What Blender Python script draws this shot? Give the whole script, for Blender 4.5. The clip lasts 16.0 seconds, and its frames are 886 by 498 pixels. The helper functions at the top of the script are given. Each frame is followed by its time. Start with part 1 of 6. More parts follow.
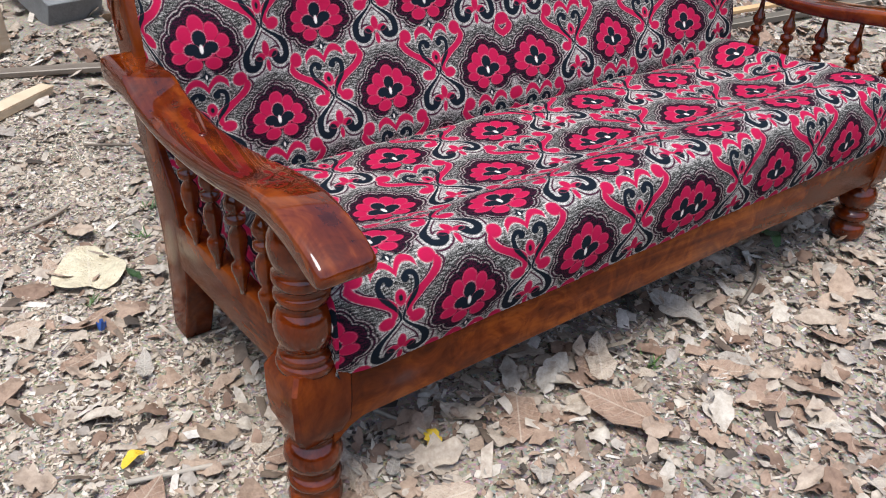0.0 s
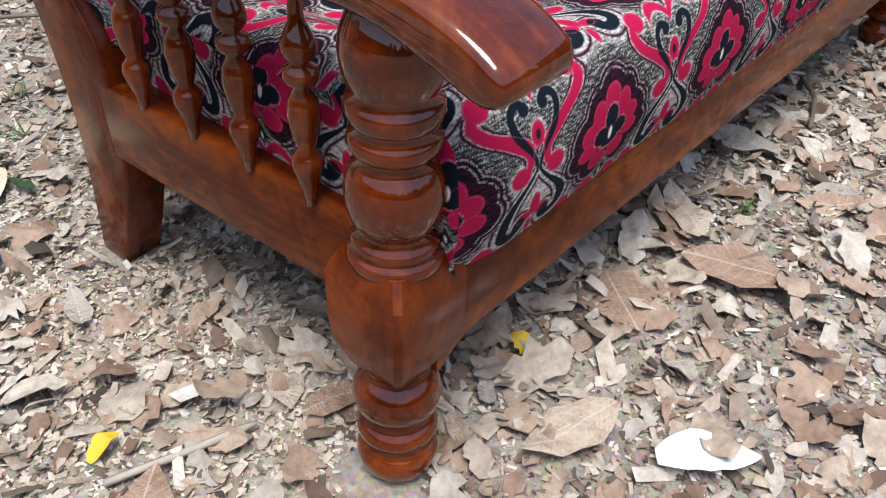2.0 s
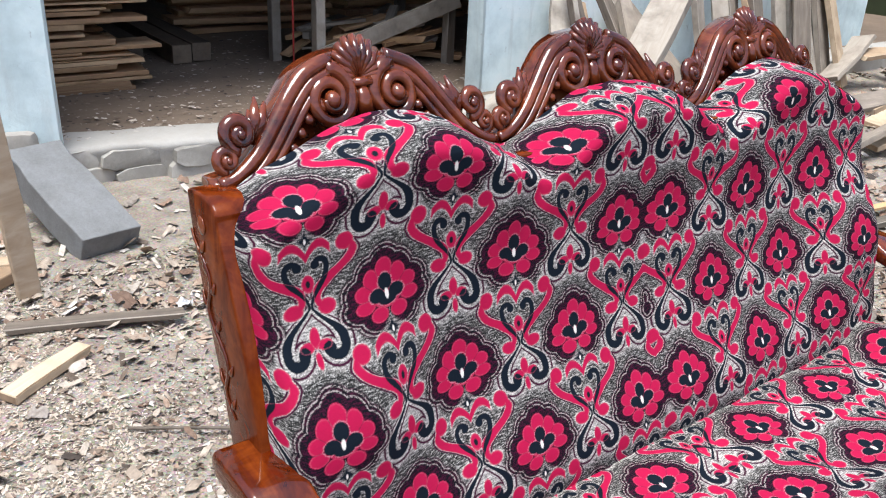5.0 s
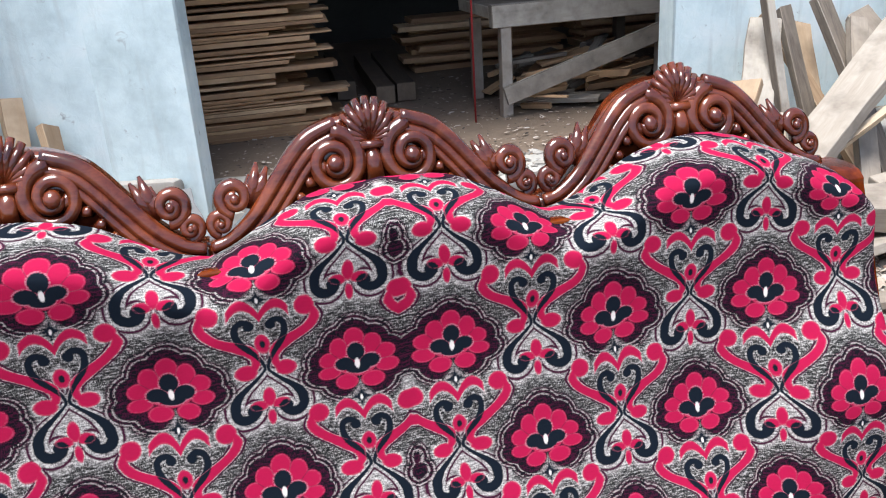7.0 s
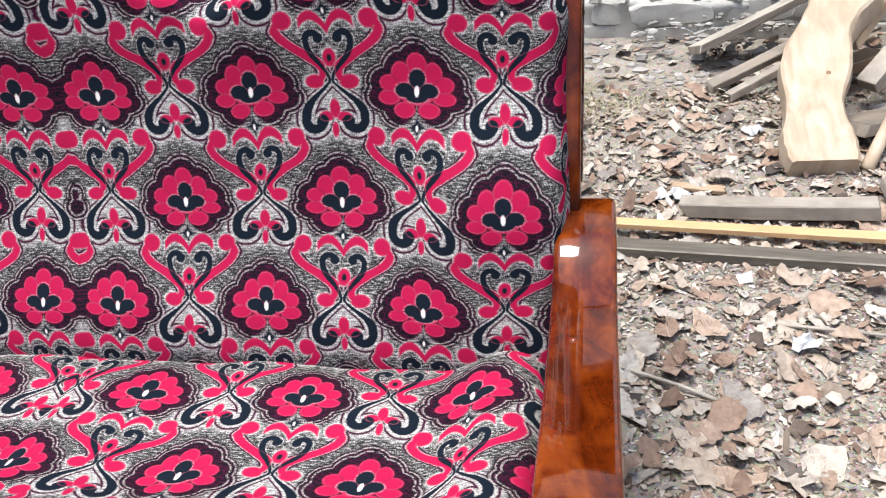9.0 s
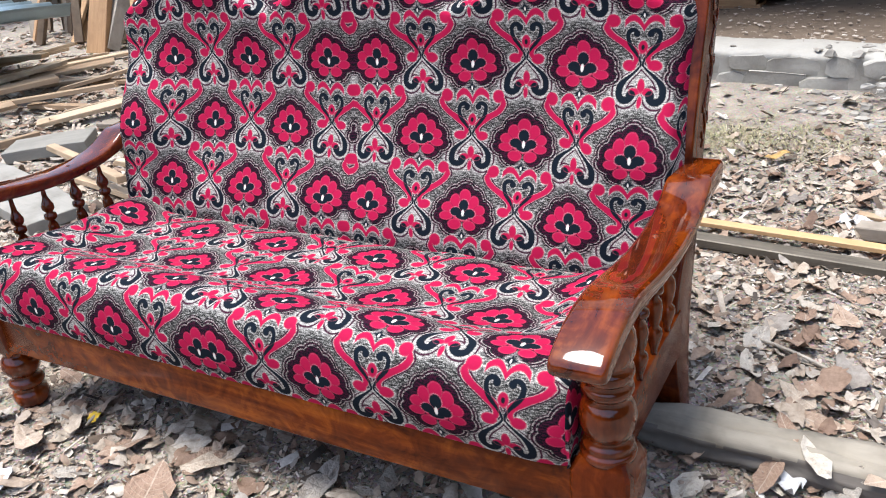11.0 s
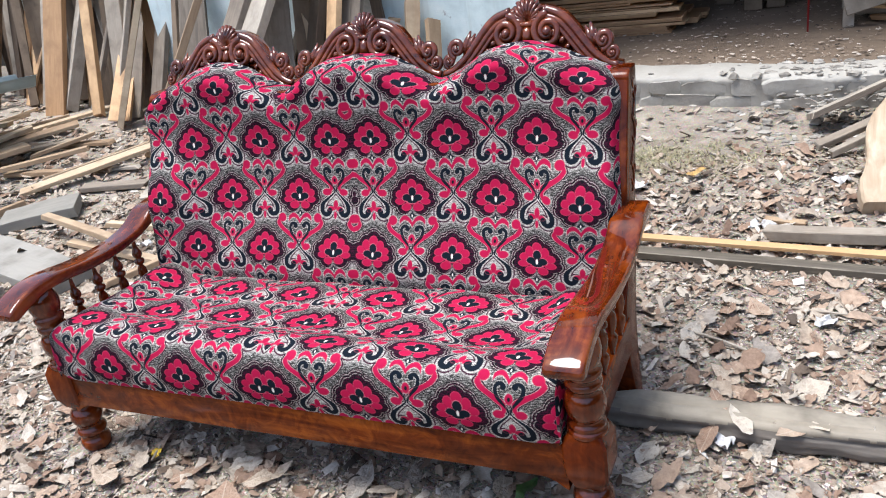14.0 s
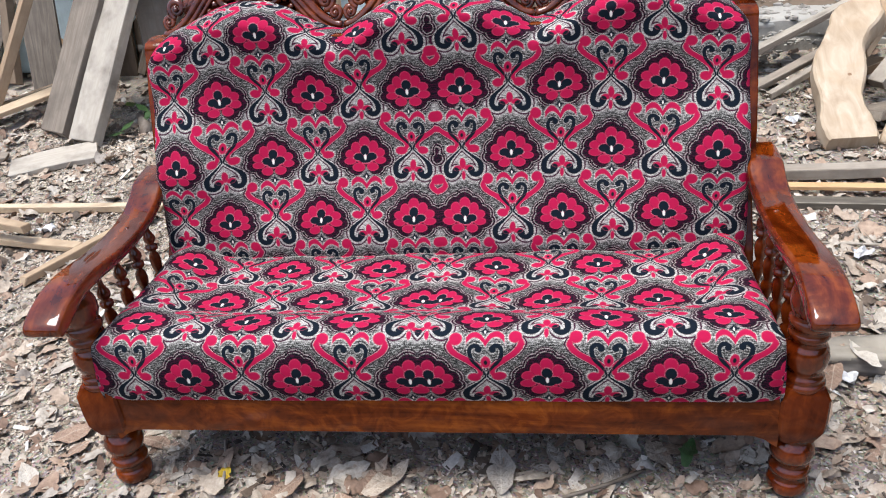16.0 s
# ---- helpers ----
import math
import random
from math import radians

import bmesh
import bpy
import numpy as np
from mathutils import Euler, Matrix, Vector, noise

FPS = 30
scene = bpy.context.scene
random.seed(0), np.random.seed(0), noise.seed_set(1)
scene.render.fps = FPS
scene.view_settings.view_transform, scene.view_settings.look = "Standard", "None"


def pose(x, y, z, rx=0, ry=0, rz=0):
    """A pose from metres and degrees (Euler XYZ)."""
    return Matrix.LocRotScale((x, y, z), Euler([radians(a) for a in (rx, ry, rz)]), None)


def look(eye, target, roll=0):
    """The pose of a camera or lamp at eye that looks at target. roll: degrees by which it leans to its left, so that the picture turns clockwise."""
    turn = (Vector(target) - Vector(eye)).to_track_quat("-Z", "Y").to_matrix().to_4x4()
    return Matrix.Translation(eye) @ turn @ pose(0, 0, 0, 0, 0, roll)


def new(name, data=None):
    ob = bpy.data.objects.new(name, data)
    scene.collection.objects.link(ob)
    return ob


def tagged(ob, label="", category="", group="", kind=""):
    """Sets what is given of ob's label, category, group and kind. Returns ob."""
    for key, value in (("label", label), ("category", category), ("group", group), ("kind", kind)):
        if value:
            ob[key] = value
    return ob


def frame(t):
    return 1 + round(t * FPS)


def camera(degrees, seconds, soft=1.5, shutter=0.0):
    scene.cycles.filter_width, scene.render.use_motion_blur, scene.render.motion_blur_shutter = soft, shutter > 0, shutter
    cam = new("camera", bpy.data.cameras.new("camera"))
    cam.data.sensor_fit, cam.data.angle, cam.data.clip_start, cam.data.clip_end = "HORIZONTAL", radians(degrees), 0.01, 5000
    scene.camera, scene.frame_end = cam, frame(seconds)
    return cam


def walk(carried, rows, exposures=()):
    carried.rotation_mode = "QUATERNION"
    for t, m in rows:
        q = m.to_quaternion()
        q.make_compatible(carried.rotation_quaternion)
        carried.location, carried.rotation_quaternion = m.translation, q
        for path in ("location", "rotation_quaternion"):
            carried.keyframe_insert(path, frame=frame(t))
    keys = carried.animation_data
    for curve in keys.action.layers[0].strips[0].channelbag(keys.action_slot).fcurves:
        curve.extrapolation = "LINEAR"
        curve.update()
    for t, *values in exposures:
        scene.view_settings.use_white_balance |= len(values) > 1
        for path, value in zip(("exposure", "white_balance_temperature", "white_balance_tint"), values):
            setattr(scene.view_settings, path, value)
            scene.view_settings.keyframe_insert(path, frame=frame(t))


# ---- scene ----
cam = camera(56.1, 16.0, 1.1)
PATH = [
    (0, (-1.228, -0.741, 1.138), (-0.203, 0.603, 0.068), 2.3),
    (0.5, (-1.259, -0.582, 1.019), (-0.226, 0.748, -0.059), 0.7),
    (1, (-1.212, -0.495, 0.907), (-0.196, 0.755, -0.279), 1.1),
    (1.5, (-1.171, -0.416, 0.844), (-0.196, 0.777, -0.432), 0.4),
    (2, (-1.236, -0.274, 0.814), (-0.044, 0.727, -0.442), 2.2),
    (2.5, (-1.393, -0.11, 0.825), (-0.084, 0.742, -0.423), 2.8),
    (3, (-1.432, -0.037, 0.892), (-0.092, 0.782, -0.346), 3.0),
    (3.5, (-1.412, -0.03, 1.038), (-0.078, 0.831, -0.178), 3.4),
    (4, (-1.4, -0.053, 1.187), (-0.127, 0.945, 0.011), 3.6),
    (4.5, (-1.36, -0.083, 1.27), (-0.141, 1.108, 0.224), 2.2),
    (5, (-1.214, -0.185, 1.348), (-0.074, 1.258, 0.563), 2.6),
    (5.2, (-1.155, -0.226, 1.369), (-0.062, 1.285, 0.648), 2.7),
    (7.3, (-0.002, -0.313, 1.385), (0.352, 1.511, 0.645), -3.5),
    (7.5, (0.122, -0.286, 1.348), (0.44, 1.543, 0.606), -2.8),
    (8, (0.421, -0.256, 1.317), (0.572, 1.565, 0.503), -2.6),
    (8.5, (0.718, -0.304, 1.277), (0.545, 1.464, 0.357), -3.5),
    (9, (0.829, -0.405, 1.216), (0.471, 1.285, 0.207), -5.4),
    (9.2, (0.858, -0.466, 1.183), (0.45, 1.214, 0.177), -6.2),
    (11.3, (1.235, -1.019, 1.222), (0.263, 0.526, 0.406), -5.6),
    (11.5, (1.272, -1.1, 1.282), (0.295, 0.444, 0.47), -5.6),
    (12, (1.406, -1.238, 1.407), (0.399, 0.322, 0.663), -5.9),
    (12.5, (1.585, -1.338, 1.445), (0.502, 0.18, 0.723), -6.8),
    (13, (1.62, -1.346, 1.462), (0.516, 0.158, 0.741), -8.2),
    (13.5, (1.455, -1.338, 1.475), (0.374, 0.178, 0.743), -9.5),
    (14, (1.272, -1.317, 1.488), (0.449, 0.312, 0.671), -9.4),
    (14.5, (1.05, -1.28, 1.479), (0.253, 0.359, 0.656), -10.3),
    (15, (0.817, -1.267, 1.484), (0.304, 0.455, 0.607), -7.3),
    (15.5, (0.539, -1.332, 1.504), (0.168, 0.413, 0.6), -7.9),
    (16, (0.312, -1.339, 1.496), (0.028, 0.387, 0.527), -5.8),
]
EXPOSURE = [(0, 1.15), (3, 1.25), (4.5, 1.4), (7.5, 1.6), (9, 1.55), (11.5, 1.58), (13, 1.52), (16, 1.3)]
walk(cam, [(t, look(eye, target, roll)) for t, eye, target, roll in PATH], EXPOSURE)

# ---- world and light: a bright overcast day under open sky ----
world = bpy.data.worlds.new("world")
scene.world = world
world.use_nodes = True
wn, wl = world.node_tree.nodes, world.node_tree.links
sky = wn.new("ShaderNodeTexSky")
sky.sky_type, sky.sun_disc = "NISHITA", False
sky.sun_elevation, sky.sun_rotation = radians(74), radians(230)
sky.air_density, sky.dust_density = 1.0, 2.5
wl.new(sky.outputs["Color"], wn["Background"].inputs["Color"])
wn["Background"].inputs["Strength"].default_value = 0.11
sun = new("sun", bpy.data.lights.new("sun", "SUN"))
sun.data.energy, sun.data.angle, sun.data.color = 1.7, radians(30), (0.97, 0.99, 1.0)
sun.matrix_world = look((-0.95, -0.8, 4.35), (0, 0, 0))

# ---- materials ----
class Nodes:
    """A small helper that writes node trees as expressions."""

    def __init__(self, name):
        self.mat = bpy.data.materials.new(name)
        self.mat.use_nodes = True
        self.tree = self.mat.node_tree
        self.bsdf = self.tree.nodes["Principled BSDF"]

    def node(self, kind, **sockets):
        n = self.tree.nodes.new(kind)
        for key, value in sockets.items():
            self.put(n.inputs[key.replace("_", " ")], value)
        return n

    def put(self, socket, value):
        if isinstance(value, bpy.types.NodeSocket):
            self.tree.links.new(value, socket)
        else:
            socket.default_value = value

    def math(self, op, a, b=None, c=None, clamp=False):
        n = self.tree.nodes.new("ShaderNodeMath")
        n.operation, n.use_clamp = op, clamp
        for i, value in enumerate((a, b, c)):
            if value is not None:
                self.put(n.inputs[i], value)
        return n.outputs[0]

    def vmath(self, op, a, b=None, c=None, out=0):
        n = self.tree.nodes.new("ShaderNodeVectorMath")
        n.operation = op
        for i, value in enumerate((a, b, c)):
            if value is not None:
                self.put(n.inputs[i], value)
        return n.outputs[out]

    def mix(self, fac, a, b, blend="MIX"):
        n = self.tree.nodes.new("ShaderNodeMix")
        n.data_type, n.blend_type = "RGBA", blend
        self.put(n.inputs[0], fac)
        self.put(n.inputs[6], a if isinstance(a, bpy.types.NodeSocket) else (*a, 1))
        self.put(n.inputs[7], b if isinstance(b, bpy.types.NodeSocket) else (*b, 1))
        return n.outputs[2]

    def ramp(self, fac, *stops):
        n = self.tree.nodes.new("ShaderNodeValToRGB")
        els = n.color_ramp.elements
        while len(els) < len(stops):
            els.new(0.5)
        for el, (pos, col) in zip(els, stops):
            el.position, el.color = pos, (*col, 1)
        self.put(n.inputs[0], fac)
        return n.outputs[0]

    def noise(self, vec, scale, detail=4.0, rough=0.55, distort=0.0):
        n = self.node("ShaderNodeTexNoise", Vector=vec, Scale=scale, Detail=detail, Roughness=rough, Distortion=distort)
        return n.outputs[0]

    def coords(self, scale=(1, 1, 1), which="Object"):
        c = self.node("ShaderNodeTexCoord").outputs[which]
        return self.vmath("MULTIPLY", c, scale)

    def finish(self, color, rough=0.6, bump=None, strength=0.3, dist=0.002, **more):
        self.put(self.bsdf.inputs["Base Color"], color if isinstance(color, bpy.types.NodeSocket) else (*color, 1))
        self.put(self.bsdf.inputs["Roughness"], rough)
        if bump is not None:
            b = self.node("ShaderNodeBump", Height=bump, Strength=strength, Distance=dist)
            self.put(self.bsdf.inputs["Normal"], b.outputs[0])
        for key, value in more.items():
            self.put(self.bsdf.inputs[key.replace("_", " ")], value)
        return self.mat


def varnished(name, axis, dark, mid, light, amber=(1.0, 0.88, 0.74, 1), polish=0.012, index=1.58):
    """Glossy red-brown varnished wood, its grain along one axis."""
    n = Nodes(name)
    stretch = [1.0, 1.0, 1.0]
    stretch[axis] = 0.16
    c = n.coords(tuple(stretch))
    wave = n.noise(c, 9.0, 5.0, 0.6, 1.6)
    fine = n.noise(n.vmath("MULTIPLY", c, (6, 6, 6)), 30.0, 3.0, 0.6)
    blot = n.noise(n.coords(), 3.5, 2.0, 0.5)
    figure = n.noise(n.coords(), 14.0, 3.0, 0.6, 2.5)
    f = n.math("MULTIPLY_ADD", wave, 0.75, n.math("MULTIPLY", figure, 0.35))
    col = n.ramp(f, (0.38, dark), (0.54, mid), (0.70, light))
    col = n.mix(n.math("MULTIPLY", fine, 0.20), col, dark)
    col = n.mix(n.math("MULTIPLY", n.math("SUBTRACT", blot, 0.45, clamp=True), 1.2, clamp=True), col, dark)
    smear = n.math("MULTIPLY_ADD", n.noise(n.coords(), 9.0, 2.0), 0.035, polish)
    sag = n.noise(n.coords(), 26.0, 2.0)
    return n.finish(col, 0.4, sag, 0.035, 0.004, Coat_Weight=1.0 if polish < 0.1 else 0.65, Coat_Roughness=smear, Coat_IOR=index, Coat_Tint=amber, Specular_IOR_Level=0.0)


WOOD_DARK, WOOD_MID, WOOD_LIGHT = (0.030, 0.0042, 0.0010), (0.150, 0.0285, 0.0034), (0.36, 0.094, 0.011)
wood_x = varnished("varnished_wood_x", 0, WOOD_DARK, WOOD_MID, WOOD_LIGHT, polish=0.20, index=1.42)
Y_TONES, Z_TONES = ((0.032, 0.0042, 0.0008), (0.105, 0.0175, 0.0025), (0.24, 0.056, 0.007)), ((0.034, 0.0045, 0.0008), (0.115, 0.0185, 0.0025), (0.22, 0.046, 0.006))
wood_y, rail_y = varnished("varnished_wood_y", 1, *Y_TONES), varnished("varnished_rail_y", 1, *Y_TONES, polish=0.20, index=1.42)
wood_z, post_z = varnished("varnished_wood_z", 2, *Z_TONES), varnished("varnished_post_z", 2, *Z_TONES, polish=0.17, index=1.44)
wood_carved = varnished("varnished_carving", 0, (0.026, 0.0050, 0.0028), (0.110, 0.0230, 0.0085), (0.22, 0.055, 0.017), (1.0, 0.92, 0.86, 1))


def fabric():
    """Woven upholstery: crimson flowers and scrolls with black and plum outlines on a heathered ground."""
    n = Nodes("jacquard_fabric")
    MM, WIDE, TALL = 0.776e-3, 335.0, 430.0   # motif unit in metres, repeat across and along
    uv = n.node("ShaderNodeUVMap")
    uv.uv_map = "cloth"
    warp = n.node("ShaderNodeTexNoise", Vector=uv.outputs[0], Scale=9.0, Detail=1.0)
    ripple = n.vmath("MULTIPLY", n.vmath("SUBTRACT", warp.outputs[1], (0.5, 0.5, 0.5)), (0.012, 0.012, 0))
    flat = n.vmath("ADD", uv.outputs[0], ripple)
    sep = n.node("ShaderNodeSeparateXYZ", Vector=flat)
    u = n.math("DIVIDE", n.math("ABSOLUTE", sep.outputs[0]), MM)
    v = n.math("DIVIDE", sep.outputs[1], MM)
    jag = n.math("MULTIPLY", n.math("SUBTRACT", n.noise(uv.outputs[0], 420.0, 1.0), 0.5), 3.2)

    def curve(x, lo, hi, scale, points):
        """A smooth function of x given at some places; points hold x and value."""
        c = n.tree.nodes.new("ShaderNodeFloatCurve")
        line = c.mapping.curves[0]
        c.mapping.use_clip = False
        todo = sorted(((p - lo) / (hi - lo), q / scale) for p, q in points)
        while len(line.points) < len(todo):
            line.points.new(0.5, 0.5)
        for p, q in zip(line.points, todo):
            p.location = q
        c.mapping.update()
        n.put(c.inputs["Value"], n.math("DIVIDE", n.math("SUBTRACT", x, lo), hi - lo, clamp=True))
        return n.math("MULTIPLY", c.outputs[0], scale)

    def least(*values):
        out = values[0]
        for value in values[1:]:
            out = n.math("MINIMUM", out, value)
        return out

    def layer(du, dv):
        """Signed distances (motif units) of the crimson, black and plum shapes of one set of columns."""
        x = n.math("ABSOLUTE", n.math("SUBTRACT", n.math("FLOORED_MODULO", n.math("ADD", u, du), WIDE), WIDE / 2))
        y = n.math("SUBTRACT", n.math("FLOORED_MODULO", n.math("ADD", v, dv), TALL), 320.0)
        p = n.node("ShaderNodeCombineXYZ", X=x, Y=y).outputs[0]

        def blob(cx, cy, rx, ry):
            q = n.vmath("MULTIPLY_ADD", p, (1 / rx, 1 / ry, 0), (-cx / rx, -cy / ry, 0))
            return n.math("MULTIPLY", n.math("SUBTRACT", n.vmath("LENGTH", q, out=1), 1.0), (rx * ry) ** 0.5)

        def stroke(centre, half):
            mid = curve(y, -310, -60, 100, centre)
            wide = curve(y, -310, -60, 40, half)
            return n.math("SUBTRACT", n.math("ABSOLUTE", n.math("SUBTRACT", x, mid)), wide)

        petals, second = blob(0, 50, 21, 24), 99.0
        for piece in (blob(31, 34, 19, 23), blob(51, 14, 22, 17), blob(53, -11, 24, 14), blob(24, -33, 23, 16)):
            second = n.math("MINIMUM", second, n.math("MAXIMUM", petals, piece))
            petals = n.math("MINIMUM", petals, piece)
        cut = n.math("SUBTRACT", n.math("SUBTRACT", second, petals), 1.7)
        cut = n.math("MAXIMUM", cut, petals)
        petals = n.math("ADD", n.math("MINIMUM", petals, blob(0, 4, 40, 30)), 1.5)
        heart = least(blob(0, 23, 16, 18), blob(23, 2, 18, 13), blob(0, -8, 23, 12))
        eye = blob(0, 0, 4.5, 9.5)
        star = n.math("SUBTRACT", n.math("ADD", n.math("POWER", x, 0.6), n.math("POWER", n.math("ABSOLUTE", n.math("ADD", y, 64.0)), 0.6)), 6.6)
        eye = n.math("MINIMUM", eye, blob(0, -66, 2.5, 5))
        bow = n.math("MULTIPLY_ADD", x, 1 / 30, -1.0)
        arch = n.math("MULTIPLY_ADD", n.math("MULTIPLY", bow, bow), -26.0, -74.0)
        wing = n.math("SUBTRACT", n.math("ABSOLUTE", n.math("SUBTRACT", y, arch)), 9.5)
        wing = n.math("MAXIMUM", wing, n.math("SUBTRACT", x, 54.0))
        scroll = stroke([(-310, 44), (-206, 40), (-198, 29), (-190, 21), (-180, 17), (-170, 20), (-157, 32), (-145, 50), (-135, 68), (-125, 84), (-114, 95), (-102, 101), (-92, 99), (-80, 94), (-60, 80)],
                        [(-310, 0), (-210, 0), (-202, 7), (-192, 9), (-180, 8), (-168, 12), (-156, 18), (-143, 19), (-131, 16), (-116, 12), (-100, 9), (-86, 5), (-76, 0), (-60, 0)])
        drip = n.math("ADD", blob(0, -148, 14, 20), n.math("MULTIPLY", n.math("MAXIMUM", n.math("ADD", y, 148.0), 0.0), 0.25))
        crimson = least(wing, blob(84, -84, 19, 18), blob(36, -197, 20, 14), drip, blob(0, -247, 11, 19), blob(19, -262, 16, 10), blob(0, -287, 7, 15))
        hook = stroke([(-310, 60), (-270, 60), (-256, 60), (-242, 54), (-226, 38), (-212, 20), (-202, 9), (-194, 3), (-184, 6), (-172, 14), (-157, 27), (-142, 38), (-130, 43), (-120, 44), (-60, 44)],
                      [(-310, 9), (-258, 10), (-242, 10), (-226, 8), (-210, 5), (-194, 3.5), (-174, 5), (-152, 7.5), (-135, 7), (-120, 6.5), (-60, 6)])
        hook = n.math("ADD", hook, n.math("MULTIPLY", n.math("ADD", n.math("GREATER_THAN", y, -120.0), n.math("LESS_THAN", y, -266.0)), 60.0))

        def curl(cx, cy, radius, wide, over):
            """A half ring that closes a hook, above or below its centre."""
            ring = n.math("SUBTRACT", n.math("ABSOLUTE", blob(cx, cy, radius, radius)), wide)
            return n.math("ADD", ring, n.math("MULTIPLY", n.math("LESS_THAN" if over else "GREATER_THAN", y, cy), 60.0))

        hook = least(hook, curl(30, -120, 14, 6.5, True), blob(19, -115, 10, 10), curl(42, -266, 19, 9.5, False), blob(27, -271, 13, 13))
        scroll = n.math("ADD", scroll, n.math("MULTIPLY", n.math("ADD", n.math("GREATER_THAN", y, -76.0), n.math("LESS_THAN", y, -208.0)), 60.0))
        crimson = n.math("MINIMUM", crimson, scroll)
        black = n.math("MINIMUM", hook, star)
        low_line = n.math("ADD", n.math("ABSOLUTE", n.math("SUBTRACT", hook, 9.0)), n.math("MULTIPLY", n.math("GREATER_THAN", y, -196.0), 60.0))
        plum = least(n.math("SUBTRACT", low_line, 2.6), n.math("SUBTRACT", n.math("ABSOLUTE", n.math("SUBTRACT", scroll, 4.0)), 3.2))
        drop = blob(0, -151, 5, 7)
        pale = least(n.math("MAXIMUM", n.math("SUBTRACT", hook, 20.0), n.math("ADD", y, 190.0)), blob(0, -252, 44, 46), n.math("SUBTRACT", crimson, 3.5))
        return petals, crimson, black, heart, eye, plum, drop, pale, cut

    OFF = WIDE / 2
    first, second = layer(OFF, 320.0), layer(0.0, 320.0 + TALL / 2)
    low = [n.math("MINIMUM", a, b) for a, b in zip(first, second)]
    petals, crimson, black, heart, eye, plum, drop, pale, cut = (n.math("ADD", value, jag) for value in low)

    def cover(d, soft=1.5):
        return n.math("MULTIPLY_ADD", d, -0.5 / soft, 0.5, clamp=True)

    streak = n.noise(n.vmath("MULTIPLY", uv.outputs[0], (1, 4.0, 1)), 85.0, 3.0, 0.75)
    weft = n.noise(n.vmath("MULTIPLY", uv.outputs[0], (3.0, 1, 1)), 230.0, 2.0, 0.7)
    thread = n.math("MULTIPLY_ADD", streak, 0.62, n.math("MULTIPLY", weft, 0.42))
    ground = n.ramp(thread, (0.44, (0.009, 0.009, 0.009)), (0.53, (0.068, 0.066, 0.061)), (0.63, (0.43, 0.41, 0.38)))
    lightly = n.ramp(thread, (0.38, (0.09, 0.085, 0.08)), (0.51, (0.34, 0.32, 0.295)), (0.60, (0.66, 0.63, 0.57)))
    RED, DEEP, INK, PLUM, CREAM = (0.44, 0.010, 0.060), (0.21, 0.004, 0.029), (0.006, 0.010, 0.016), (0.042, 0.005, 0.020), (0.72, 0.67, 0.61)

    def band(d, at, half):
        """A line that runs beside an edge at a given distance."""
        return n.math("SUBTRACT", n.math("ABSOLUTE", n.math("SUBTRACT", d, at)), half)

    col = n.mix(n.math("MULTIPLY", cover(pale, 6.0), 0.75), ground, lightly)
    col = n.mix(cover(plum), col, PLUM)
    halo = n.mix(n.math("GREATER_THAN", thread, 0.53), (0.005, 0.005, 0.008), (0.045, 0.006, 0.020))
    col = n.mix(n.math("MULTIPLY", cover(n.math("SUBTRACT", petals, 30.0), 5.0), 0.45), col, halo)
    col = n.mix(cover(n.math("MINIMUM", band(petals, 20.5, 3.4), band(petals, 28.0, 1.3))), col, halo)
    col = n.mix(cover(n.math("SUBTRACT", petals, 16.0)), col, halo)
    col = n.mix(n.math("MULTIPLY", cover(n.math("MINIMUM", band(petals, 17.4, 0.8), band(petals, 25.2, 0.8))), n.math("GREATER_THAN", thread, 0.50)), col, (0.46, 0.40, 0.37))
    col = n.mix(n.math("MULTIPLY", cover(n.math("SUBTRACT", n.math("MINIMUM", crimson, black), 2.0)), n.math("MULTIPLY_ADD", thread, 4.0, -1.75, clamp=True)), col, CREAM)
    red = n.mix(n.math("MULTIPLY", thread, 0.55), RED, DEEP)
    crimson = n.math("MINIMUM", crimson, petals)
    col = n.mix(cover(crimson), col, red)
    col = n.mix(n.math("MULTIPLY", cover(cut), 0.75), col, (0.15, 0.012, 0.035))
    col = n.mix(cover(black), col, INK)
    rim = n.math("SUBTRACT", n.math("ABSOLUTE", n.math("ADD", crimson, 1.6)), 0.8)
    col = n.mix(n.math("MULTIPLY", cover(rim), n.math("MULTIPLY_ADD", thread, 3.0, -1.25, clamp=True)), col, (0.52, 0.12, 0.17))
    col = n.mix(n.math("MULTIPLY", cover(n.math("SUBTRACT", heart, 2.0)), n.math("GREATER_THAN", thread, 0.50)), col, (0.52, 0.20, 0.24))
    col = n.mix(cover(drop), col, INK)
    col = n.mix(cover(heart), col, INK)
    col = n.mix(cover(eye), col, CREAM)
    pile = n.math("ADD", n.math("MULTIPLY", thread, 0.6), n.math("MULTIPLY", cover(crimson, 5.0), 0.5))
    mat = n.finish(col, 0.85, pile, 0.5, 0.0012, Specular_IOR_Level=0.08)
    return mat


cloth = fabric()


